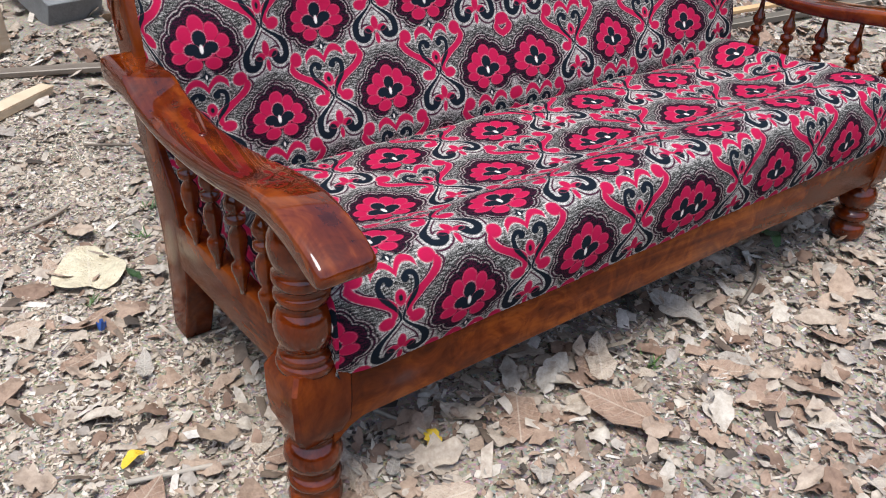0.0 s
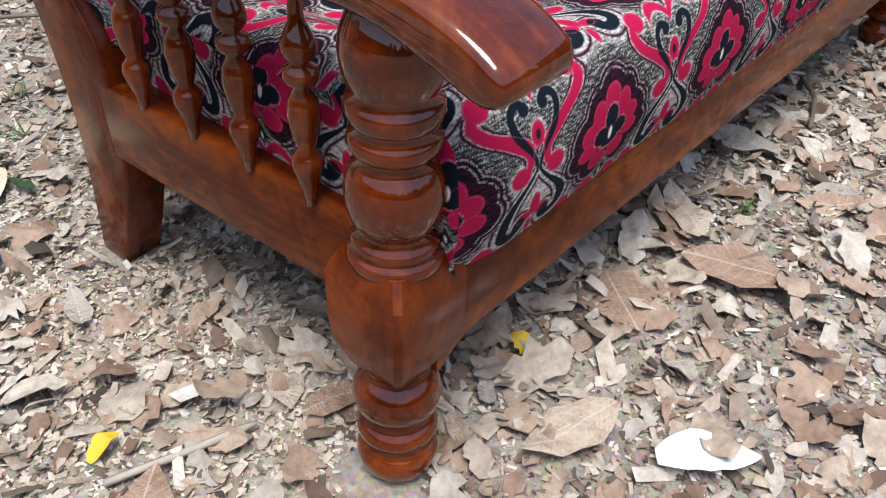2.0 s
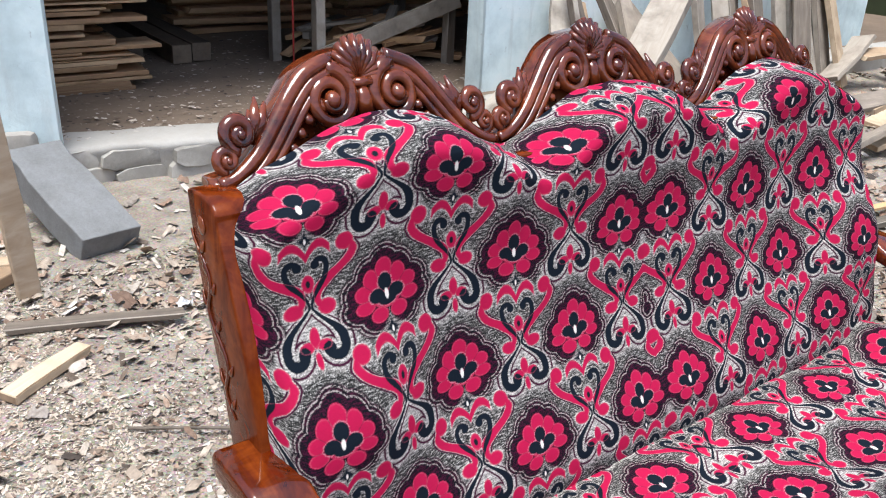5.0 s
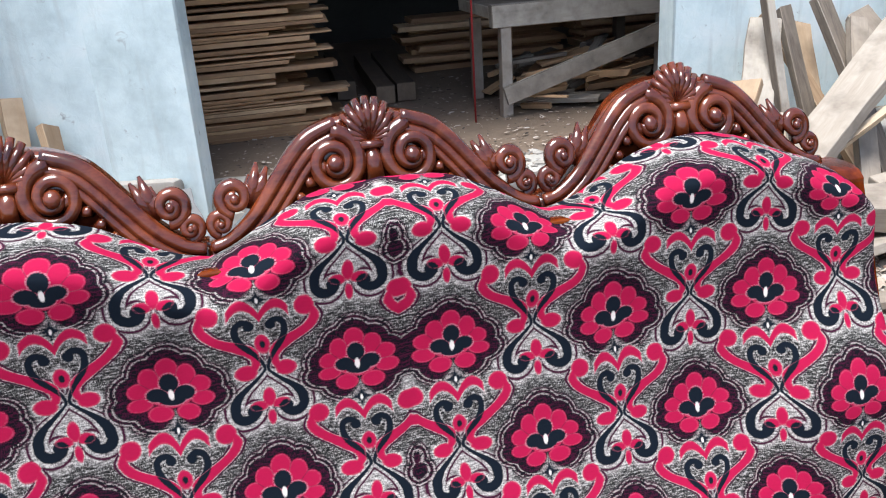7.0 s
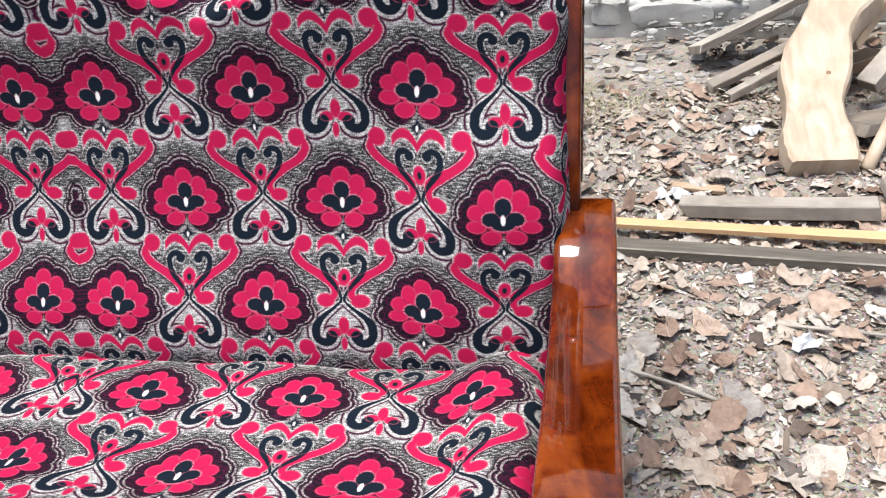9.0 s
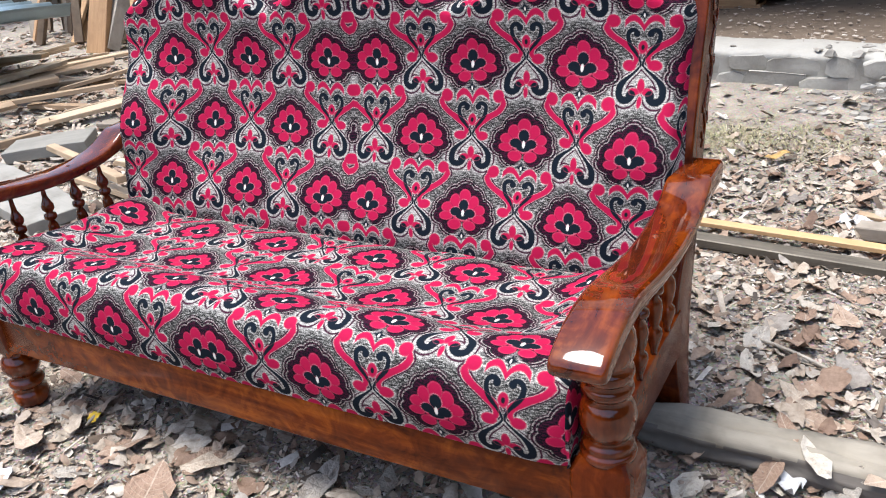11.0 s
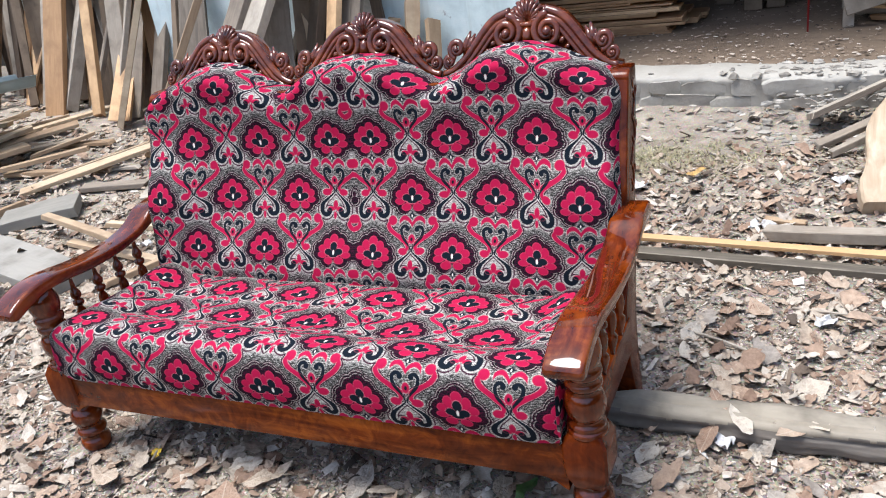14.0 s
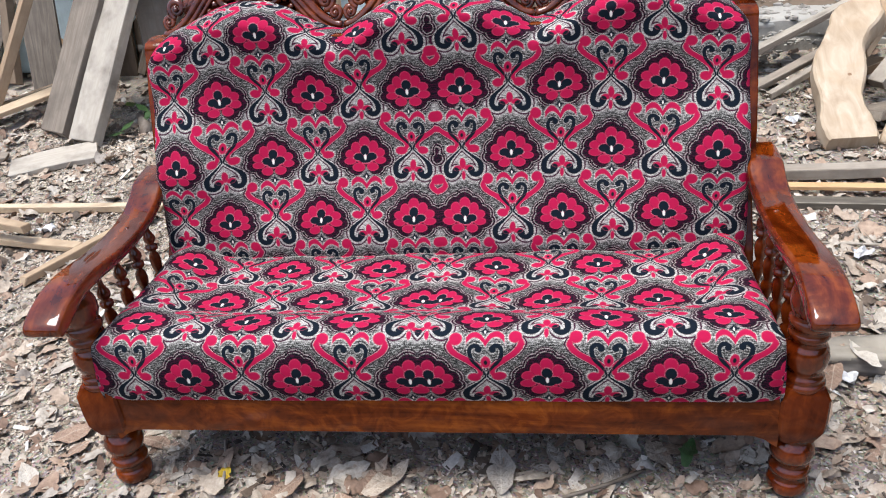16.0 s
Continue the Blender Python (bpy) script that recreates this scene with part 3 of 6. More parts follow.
def ledge_cap():
    xs = [-2.3 + 0.03 * i for i in range(390)]
    verts, faces = [], []
    for x in xs:
        w = ledge_line(x) + 0.05 * noise.noise(Vector((x * 1.9, 0, 4))) + 0.014 * noise.noise(Vector((x * 7, 1, 1))) + 0.012 * noise.noise(Vector((x * 19, 1, 5)))
        h = 0.022 * noise.noise(Vector((x * 3.4, 0, 2))) + 0.010 * noise.noise(Vector((x * 15, 0, 7)))
        verts += [(x, 3.275 + w, FLOOR - 0.30), (x, 3.275 + w, FLOOR - 0.04 + h), (x, 3.265 + w, FLOOR - 0.022 + h), (x, 3.275 + w, FLOOR - 0.002 + h), (x, 3.31 + w, FLOOR + 0.006 + h * 0.6), (x, 3.50 + w, FLOOR + 0.016 + 0.012 * noise.noise(Vector((x * 6, 2, 2)))), (x, 3.62 + w, FLOOR - 0.02)]
    for i in range(len(xs) - 1):
        faces += [(i * 7 + k, i * 7 + 7 + k, i * 7 + 8 + k, i * 7 + 1 + k) for k in range(6)]
    return verts, faces


tagged(part("trim_ledge", ledge_cap(), cement), "worn cement lip along the edge of the shed floor", "ledge", kind="structure")


def wall(name, lo, hi, mat, label):
    return tagged(part(name, box(lo, hi, 0.01, 1), mat), label, "wall", kind="structure")


wall_left = wall("wall_left", (-3.3, 3.62, 0.1), (-0.53, 3.92, 4.0), whitewash, "pale blue limewashed wall of the shed")
wall_right = wall("wall_right", (2.02, 3.62, 0.1), (6.5, 3.78, 4.0), whitewash, "pale blue limewashed wall of the shed")
# inner walls: the near-black shade of the interior is in their colour
wall_back = wall("wall_back", (-3.3, 8.6, 0.1), (6.5, 8.8, 4.0), dark_wall, "back wall of the shed, coloured dark for the shaded interior")
wall_side = wall("wall_side", (-3.3, 3.78, 0.1), (-3.14, 8.6, 4.0), dark_wall, "side wall of the shed, coloured dark for the shaded interior")
wall_far = wall("wall_far", (6.34, 3.78, 0.1), (6.5, 8.6, 4.0), dark_wall, "side wall of the shed, coloured dark for the shaded interior")
# unseen lintel, added; its height sets how much sky reaches the interior
wall_lintel = wall("wall_lintel", (-0.53, 3.62, 2.6), (2.02, 3.78, 4.0), whitewash, "unseen limewashed wall added above the opening to dim the shed")
# unseen roof that closes the shed, dark like the inner walls
ceiling = tagged(part("ceiling", box((-3.6, 3.6, 4.0), (6.8, 9.0, 4.06), 0.01, 1), dark_wall), "unseen roof of the shed, coloured dark for the shaded interior", "ceiling", kind="structure")

# ---- the sofa ----
sofa = thing("sofa", (0, 0, 0), "carved red-brown wooden three-seat sofa with crimson floral upholstery", "sofa")
sofa.scale = (0.992, 1.0, 1.02)
sofa.location.x = -0.004
POST_X, POST_Y = 0.826, 0.152


def mirror_pair(name, build, mat, label=""):
    return [part(name, build(side), mat, sofa, label) for side in (-1, 1)]


# front legs: turned foot, square block, turned baluster up to the arm
FOOT = [(0.0, 0.028), (0.004, 0.039), (0.016, 0.048), (0.032, 0.051), (0.046, 0.046), (0.054, 0.034), (0.059, 0.041), (0.067, 0.049), (0.076, 0.050), (0.084, 0.044), (0.090, 0.034),
        (0.096, 0.040), (0.110, 0.050), (0.126, 0.054), (0.142, 0.050), (0.154, 0.040), (0.159, 0.033), (0.165, 0.040), (0.174, 0.041), (0.18, 0.036)]
BALUSTER = [(0.30, 0.050), (0.308, 0.056), (0.316, 0.058), (0.322, 0.055), (0.325, 0.048), (0.331, 0.053), (0.336, 0.050), (0.341, 0.043), (0.347, 0.044), (0.356, 0.051), (0.368, 0.055),
            (0.384, 0.0575), (0.400, 0.054), (0.412, 0.047), (0.419, 0.040), (0.426, 0.047), (0.434, 0.052), (0.442, 0.050), (0.448, 0.042), (0.454, 0.049), (0.464, 0.053), (0.473, 0.051), (0.478, 0.043),
            (0.486, 0.049), (0.500, 0.054), (0.516, 0.056), (0.532, 0.053), (0.545, 0.046), (0.556, 0.04)]


def leg_block(side):
    bm = bmesh.new()
    cx, h = side * POST_X, 0.0515
    rings = [(0.168, 0.036), (0.205, h - 0.002), (0.24, h), (0.292, h), (0.316, 0.040)]
    loops = []
    for z, r in rings:
        c = 0.006
        loops.append([bm.verts.new((cx + x * r, POST_Y + y * r, z)) for x, y in ((-1 + c / r, -1), (1 - c / r, -1), (1, -1 + c / r), (1, 1 - c / r), (1 - c / r, 1), (-1 + c / r, 1), (-1, 1 - c / r), (-1, -1 + c / r))])
    for a, b in zip(loops, loops[1:]):
        for k in range(8):
            bm.faces.new((a[k], a[(k + 1) % 8], b[(k + 1) % 8], b[k]))
    bm.faces.new(loops[0][::-1]), bm.faces.new(loops[-1])
    bmesh.ops.recalc_face_normals(bm, faces=bm.faces[:])
    return smooth_by_angle(bm, 30)


for side in (-1, 1):
    leg = part("front_leg", leg_block(side), post_z, sofa)
    part("turned_foot", lathe([(z, r * 0.92) for z, r in FOOT], side * POST_X, POST_Y, 32), wood_z, leg)
    part("baluster", lathe([(z, r * 0.83) for z, r in BALUSTER], side * POST_X, POST_Y, 32), wood_z, leg)

# rails
part("front_rail", box((-0.782, 0.108, 0.192), (0.782, 0.142, 0.294), 0.004), wood_x, sofa)
for side in (-1, 1):
    bracket = bmesh.new()
    edge = [(0.781, 0.198), (0.781, 0.160), (0.770, 0.166), (0.752, 0.180), (0.728, 0.189), (0.70, 0.193), (0.70, 0.198)]
    ring = [[bracket.verts.new((side * x, y, z)) for x, z in edge] for y in (0.112, 0.138)]
    bracket.faces.new(ring[0]), bracket.faces.new(ring[1][::-1])
    for k in range(len(edge)):
        bracket.faces.new((ring[0][k], ring[0][(k + 1) % len(edge)], ring[1][(k + 1) % len(edge)], ring[1][k]))
    bmesh.ops.recalc_face_normals(bracket, faces=bracket.faces[:])
    part("bracket", smooth_by_angle(bracket, 40), wood_x, sofa)
part("back_rail", box((-0.76, 0.66, 0.22), (0.76, 0.70, 0.31), 0.004), wood_x, sofa)
mirror_pair("side_rail", lambda s: box((min(s * 0.775, s * 0.822), 0.195, 0.208), (max(s * 0.775, s * 0.822), 0.645, 0.314), 0.004), rail_y)

# back posts: sawn to a curve, leaning back above the seat
def rounded2(points, steps):
    return [(p[0], p[1]) for p in rounded([(a, b, 0) for a, b in points], steps)]


def back_post(side):
    front = rounded2([(0.698, 0), (0.660, 0.09), (0.630, 0.18), (0.617, 0.28), (0.628, 0.36), (0.664, 0.42), (0.692, 0.48), (0.700, 0.56), (0.718, 0.66), (0.758, 0.78), (0.806, 0.90), (0.812, 0.922)], 4)
    back = rounded2([(0.824, 0.933), (0.85, 0.938), (0.90, 0.935), (0.908, 0.92), (0.892, 0.84), (0.862, 0.74), (0.828, 0.645), (0.802, 0.535), (0.78, 0.43), (0.752, 0.33), (0.738, 0.23), (0.742, 0.14), (0.762, 0)], 4)
    lo, hi = sorted((side * 0.757, side * 0.818))
    return slab(front + back, lo, hi, 0.007)


# arms: bowed boards that end in a rolled front
ARM_TOP = [(0.760, 0.597), (0.752, 0.607), (0.735, 0.610), (0.66, 0.606), (0.635, 0.600), (0.60, 0.582), (0.55, 0.566), (0.48, 0.559), (0.40, 0.560), (0.32, 0.568), (0.24, 0.581), (0.18, 0.589), (0.12, 0.588), (0.07, 0.578), (0.035, 0.565), (0.015, 0.553)]
ARM_LOW = [(0.010, 0.542), (0.013, 0.530), (0.026, 0.523), (0.045, 0.525), (0.09, 0.540), (0.15, 0.552), (0.22, 0.549), (0.30, 0.538), (0.38, 0.531), (0.46, 0.530), (0.54, 0.536), (0.60, 0.548), (0.65, 0.560), (0.72, 0.562), (0.75, 0.567), (0.760, 0.58)]


def arm(side):
    lo, hi = sorted((side * 0.782, side * 0.872))
    return slab(rounded2(ARM_TOP, 3) + rounded2(ARM_LOW, 3), lo, hi, 0.010, 3)


posts = mirror_pair("back_post", back_post, post_z)
arms = mirror_pair("armrest", arm, wood_y)

# carved vine on the outer face of each back post
for side, post in zip((-1, 1), posts):
    x = side * 0.819
    mid = [(0.785 + 0.016 * math.sin(i * 0.75) + 0.0052 * i, 0.62 + 0.0135 * i) for i in range(20)]
    part("carved_vine", tube([(x, y, z) for y, z in mid], [0.003 + 0.0025 * math.sin(math.pi * i / 19) for i in range(20)], 0.45, 7, (1, 0, 0)), wood_carved, post)
    for i in range(1, 19, 2):
        y, z = mid[i]
        s = 1 if (i // 2) % 2 else -1
        part("carved_leaf", tube([(x, y, z), (x + side * 0.0005, y + s * 0.012, z + 0.008), (x, y + s * 0.019, z + 0.022)], [0.003, 0.0065, 0.002], 0.35, 7, (1, 0, 0)), wood_carved, post)
    part("carved_rosette", egg((x, 0.862, 0.893), 0.0025, 0.014, 0.014, 12, 6), wood_carved, post)

SPINDLE = [(0.310, 0.006), (0.325, 0.007), (0.345, 0.013), (0.358, 0.0165), (0.368, 0.015), (0.376, 0.0085), (0.390, 0.0135), (0.412, 0.0165), (0.428, 0.014), (0.440, 0.0075), (0.446, 0.016), (0.452, 0.0175), (0.459, 0.016),
           (0.463, 0.0085), (0.473, 0.0165), (0.482, 0.0170), (0.492, 0.0125), (0.503, 0.0075), (0.525, 0.0058), (0.56, 0.0055)]
for side in (-1, 1):
    for y in (0.268, 0.363, 0.457, 0.551):
        part("spindle", lathe(SPINDLE, side * 0.815, y, 16), wood_z, sofa)

# the left arm stands a little askew: its front end is set inwards
for ob in bpy.data.objects:
    kind = ob.name.split(".")[0]
    if ob.type == "MESH" and kind in ("front_leg", "turned_foot", "baluster", "side_rail", "armrest", "spindle"):
        for v in ob.data.vertices:
            if v.co.x < -0.6:
                v.co.x += (0.014 if kind == "spindle" else 0.026) * min(max((0.70 - v.co.y) / 0.50, 0.0), 1.0)


# seat cushion: a boxed block of cloth, sagging towards the back
SEAT_EDGE = [(0.098, 0.294), (0.089, 0.33), (0.088, 0.375), (0.096, 0.42), (0.112, 0.446), (0.138, 0.4575), (0.18, 0.456), (0.22, 0.445), (0.265, 0.422), (0.32, 0.404), (0.40, 0.397), (0.49, 0.398), (0.55, 0.396), (0.60, 0.385), (0.66, 0.372)]
SEAT_FINE = [(p[0], p[1]) for p in rounded([(a, b, 0) for a, b in SEAT_EDGE], 8)]
SEAT_RUN = [0.0]
for (ya, za), (yb, zb) in zip(SEAT_FINE, SEAT_FINE[1:]):
    SEAT_RUN.append(SEAT_RUN[-1] + math.hypot(yb - ya, zb - za))


def seat_point(x, s):
    """Front face, rounded front edge, then the sagging top; s is the length along the cloth from the rail."""
    k = min(max(sum(q <= s for q in SEAT_RUN) - 1, 0), len(SEAT_RUN) - 2)
    f = (s - SEAT_RUN[k]) / (SEAT_RUN[k + 1] - SEAT_RUN[k])
    y, z = (SEAT_FINE[k][i] + (SEAT_FINE[k + 1][i] - SEAT_FINE[k][i]) * f for i in (0, 1))
    top = min(max((s - 0.12) / 0.08, 0), 1)
    firm = min(max(abs(x) - 0.60, 0) / 0.12, 1) * min(max((y - 0.18) / 0.12, 0), 1)
    z += 0.042 * firm * firm * (3 - 2 * firm)
    end = max(abs(x) - 0.70, 0) / 0.072
    z -= top * 0.03 * (1 - math.sqrt(max(1 - min(end, 1) ** 2, 0)))
    y += (1 - top) * 0.012 * min(end, 1) ** 2
    z += top * (0.006 * noise.noise(Vector((x * 3.2, y * 4, 2))) + 0.007 * noise.noise(Vector((x * 7, y * 9, 5))) - 0.006 * math.exp(-(x / 0.012) ** 2))
    y += (1 - top) * 0.004 * noise.noise(Vector((x * 6, z * 8, 3)))
    return Vector((x, y, z))


XS = [-0.772 + 1.544 * i / 120 for i in range(121)]
ss = [SEAT_RUN[-1] * i / 76 for i in range(77)]
SEAT_V = 0.063
rows = [[seat_point(x, s) for x in XS] for s in ss]
uvs = [[(abs(x) - 0.020 + 0.26, s - SEAT_V) for x in XS] for s in ss]
sheets = [sheet_mesh("top", rows, uvs, cloth)]
for k, x in ((0, -0.772), (-1, 0.772)):
    edge = [row[k] for row in rows]
    lines, quv = [], []
    for p in edge:
        if p.z > 0.296:
            line = [Vector((p.x + (1 if x > 0 else -1) * 0.006 * math.sin(math.pi * j / 8), max(p.y, 0.10), 0.292 + (p.z - 0.292) * (1 - j / 8))) for j in range(9)]
            lines.append(line)
            quv.append([(q.y - 0.37 + 0.52, q.z - 0.385) for q in line])
    sheets.append(sheet_mesh("side", lines, quv, cloth))
cloth_object("seat_cushion", sheets, sofa, "crimson and grey floral woven seat cushion")

# back cushion: three humps along the top
TOP = [(0, 1.016), (0.10, 1.008), (0.175, 0.974), (0.245, 0.936), (0.275, 0.934), (0.345, 0.962), (0.42, 1.002), (0.52, 1.019), (0.60, 1.006), (0.69, 0.970), (0.74, 0.952), (0.775, 0.930), (0.805, 0.895)]
FACE = [(0.36, 0.60), (0.40, 0.598), (0.44, 0.606), (0.48, 0.622), (0.55, 0.662), (0.63, 0.697), (0.70, 0.718), (0.79, 0.735), (0.88, 0.738), (0.94, 0.738)]


def linear(points, x):
    for (a, p), (b, q) in zip(points, points[1:]):
        if x <= b:
            return p + (q - p) * max((x - a) / (b - a), 0)
    return points[-1][1]


FACE_FINE = rounded2(FACE, 6)
TOP_FINE = rounded2(TOP, 5)
rows, uvs = [], []
STEPS = 84
for i in range(STEPS + 1):
    t = i / STEPS
    row, quv = [], []
    for x in [-0.803 + 1.606 * j / 140 for j in range(141)]:
        top = linear(TOP_FINE, abs(x))
        rise = 0.040
        if t < 0.88:
            z = 0.36 + (top - rise - 0.36) * t / 0.88
            y = linear(FACE_FINE, z)
        else:
            a = (t - 0.88) / 0.12 * math.pi / 2
            z = top - rise + rise * math.sin(a)
            y = linear(FACE_FINE, top - rise) + 0.125 * (1 - math.cos(a))
        swell = min(max(abs(x) - 0.48, 0) / 0.21, 1)
        y -= 0.060 * math.exp(-((z - 0.63) / 0.125) ** 2) * swell * swell * (3 - 2 * swell)
        lip = max(abs(x) - 0.773, 0) / 0.030
        y += 0.075 * (1 - math.sqrt(max(1 - min(lip, 1) ** 2, 0)))
        y += 0.008 * noise.noise(Vector((x * 3, z * 3.5, 8))) + 0.004 * noise.noise(Vector((x * 10, z * 8, 3))) + 0.004 * math.exp(-(x / 0.01) ** 2)
        y += 0.006 * math.sin(60 * abs(abs(x) - 0.26) + 25 * (z - 0.9)) * math.exp(-((abs(x) - 0.26) / 0.09) ** 2 - ((z - 0.90) / 0.07) ** 2)
        row.append(Vector((x, y, z)))
        quv.append((abs(x + 0.008) + 0.05 * (1 - math.sqrt(max(1 - min(lip, 1) ** 2, 0))) - 0.069 + 0.26, 0))
    rows.append(row)
    uvs.append(quv)
# length along the cloth, from the lowest full row of flowers
RUN = [0.0]
for (za, ya), (zb, yb) in zip(FACE_FINE, FACE_FINE[1:]):
    RUN.append(RUN[-1] + math.hypot(zb - za, yb - ya))
LENGTH = [(z, s) for (z, _), s in zip(FACE_FINE, RUN)]
ZERO = linear(LENGTH, 0.480)
for j in range(141):
    brow = int(STEPS * 0.88)
    base = linear(LENGTH, min(rows[brow][j].z, 0.94)) + max(rows[brow][j].z - 0.94, 0)
    for i in range(STEPS + 1):
        if i <= brow:
            z = rows[i][j].z
            s = linear(LENGTH, min(z, 0.94)) + max(z - 0.94, 0)
        else:
            base += (rows[i][j] - rows[i - 1][j]).length
            s = base
        edge = min(max((abs(rows[i][j].x) - 0.50) / 0.22, 0), 1)
        slip = 0.018 * edge * edge * (3 - 2 * edge) * min(max((rows[i][j].z - 0.70) / 0.25, 0), 1)
        uvs[i][j] = (uvs[i][j][0], (s - ZERO) + slip)
cloth_object("back_cushion", [sheet_mesh("back", rows, uvs, cloth)], sofa, "crimson and grey floral woven back upholstery with three humps")
part("back_board", box((-0.757, 0.80, 0.30), (0.757, 0.825, 0.93), 0.003), wood_x, sofa)

# carved crest, one arch over each hump, leaning back with the posts
ARCH = [(0, 1.100), (0.04, 1.097), (0.065, 1.091), (0.10, 1.077), (0.128, 1.053), (0.158, 1.018), (0.195, 0.977), (0.232, 0.951), (0.264, 0.944)]
ARCH_FINE = rounded2(ARCH, 5)


def leaned(shape):
    """Tips a carved piece back: the higher, the further."""
    return [(p[0], p[1] + 0.05 + 0.33 * (p[2] - 0.94), p[2]) for p in shape[0]], shape[1]


def carved(name, shape, root):
    return part(name, leaned(shape), wood_carved, root)


def crest_panel(cx):
    xs = [-0.264 + 0.528 * i / 60 for i in range(61)]
    verts, faces = [], []
    for x in xs:
        hi = linear(ARCH_FINE, abs(x)) - 0.004
        lo = min(hi - 0.02, linear(TOP_FINE, abs(x + cx)) - 0.05)
        verts += [(cx + x, 0.838, lo), (cx + x, 0.838, hi - 0.006), (cx + x, 0.844, hi), (cx + x, 0.878, hi), (cx + x, 0.884, hi - 0.006), (cx + x, 0.884, lo)]
    for i in range(60):
        for k in range(6):
            a, b = i * 6 + k, i * 6 + (k + 1) % 6
            faces.append((a, b, b + 6, a + 6))
    faces += [(5, 4, 3, 2, 1, 0), tuple(60 * 6 + k for k in range(6))]
    return leaned((verts, faces))


def spiral(cx, cz, r, turns, side, start, thick, y=0.832):
    path, radii = [], []
    steps = int(turns * 26)
    for i in range(steps + 1):
        t = i / steps
        a = start + side * turns * 2 * math.pi * t
        q = r * (1 - 0.80 * t)
        path.append((cx + q * math.cos(a), y - 0.010 * t, cz + q * math.sin(a)))
        radii.append(thick * (1 - 0.40 * t))
    return joined(tube(path, radii, 1.0, 10), egg((cx, y - 0.012, cz), r * 0.30, r * 0.30, r * 0.30, 14, 8))


def below_arch(x, d):
    """A point of the arch at x, moved d square to its run."""
    lo, hi = linear(ARCH_FINE, x - 0.004), linear(ARCH_FINE, x + 0.004)
    run = Vector((0.008, hi - lo)).normalized()
    return x + run.y * d, linear(ARCH_FINE, x) - run.x * d


def crest(cx):
    root = part("crest", crest_panel(cx), wood_carved, sofa, "carved glossy wooden crest with scrolls and shell")
    for side in (-1, 1):
        for d, fat, begin in ((0.006, 0.0105, 0.052), (0.022, 0.0085, 0.062), (0.035, 0.0065, 0.088)):
            line = [below_arch(x, d) for x in [begin + (0.258 - begin) * i / 28 for i in range(29)]]
            carved("moulding", tube([(cx + side * x, 0.832 - d * 0.1, z) for x, z in line], [fat * (0.72 + 0.38 * math.sin(math.pi * (0.15 + 0.8 * i / 28))) for i in range(29)], 1.0, 12), root)
        carved("volute", spiral(cx + side * 0.060, 1.034, 0.044, 1.75, side, radians(90), 0.0125), root)
        for i in range(9):
            x, z = below_arch(0.104 + 0.0165 * i, 0.040)
            floor_z = linear(TOP_FINE, abs(cx + side * x)) + 0.004
            reach = min(max(z - floor_z, 0.012), 0.044)
            carved("acanthus_rib", tube([(cx + side * x, 0.834, z), (cx + side * (x - 0.004), 0.827, z - reach * 0.5), (cx + side * (x - 0.017), 0.835, z - reach)], [0.0055, 0.0085, 0.004], 0.9, 9), root)
        carved("volute", spiral(cx + side * 0.215, 1.002, 0.024, 1.5, side, radians(-100), 0.0105, 0.836), root)
        carved("volute", spiral(cx + side * 0.239, 0.969, 0.017, 1.4, side, radians(-100), 0.0085, 0.838), root)
        for d, high in ((-0.016, 0.046), (0.0, 0.054), (0.015, 0.038)):
            carved("frond", tube([(cx + side * 0.192, 0.846, 0.985), (cx + side * (0.184 + d * 0.6), 0.838, 0.988 + high * 0.55), (cx + side * (0.176 + d * 0.9), 0.846, 0.990 + high)], [0.010, 0.0105, 0.0025], 0.9, 9), root)
    for i in range(11):
        a = radians(90 + (i - 5) * 15.5)
        reach = 0.060 - 0.0007 * (i - 5) ** 2
        base = Vector((cx, 0.836, 1.058))
        tip = base + Vector((math.cos(a) * reach, 0.004, math.sin(a) * reach))
        carved("shell_flute", tube([base, base.lerp(tip, 0.6) + Vector((0, -0.009, 0)), tip], [0.003, 0.0075, 0.0062], 1.4, 9), root)
    carved("keystone", joined(tube([(cx, 0.832, 1.050), (cx, 0.825, 1.032), (cx, 0.828, 0.998)], [0.011, 0.012, 0.017], 0.7, 10), tube([(cx - 0.017, 0.827, 1.053), (cx + 0.017, 0.827, 1.053)], 0.007, 1, 10)), root)


for cx in (-0.522, 0.0, 0.522):
    crest(cx)

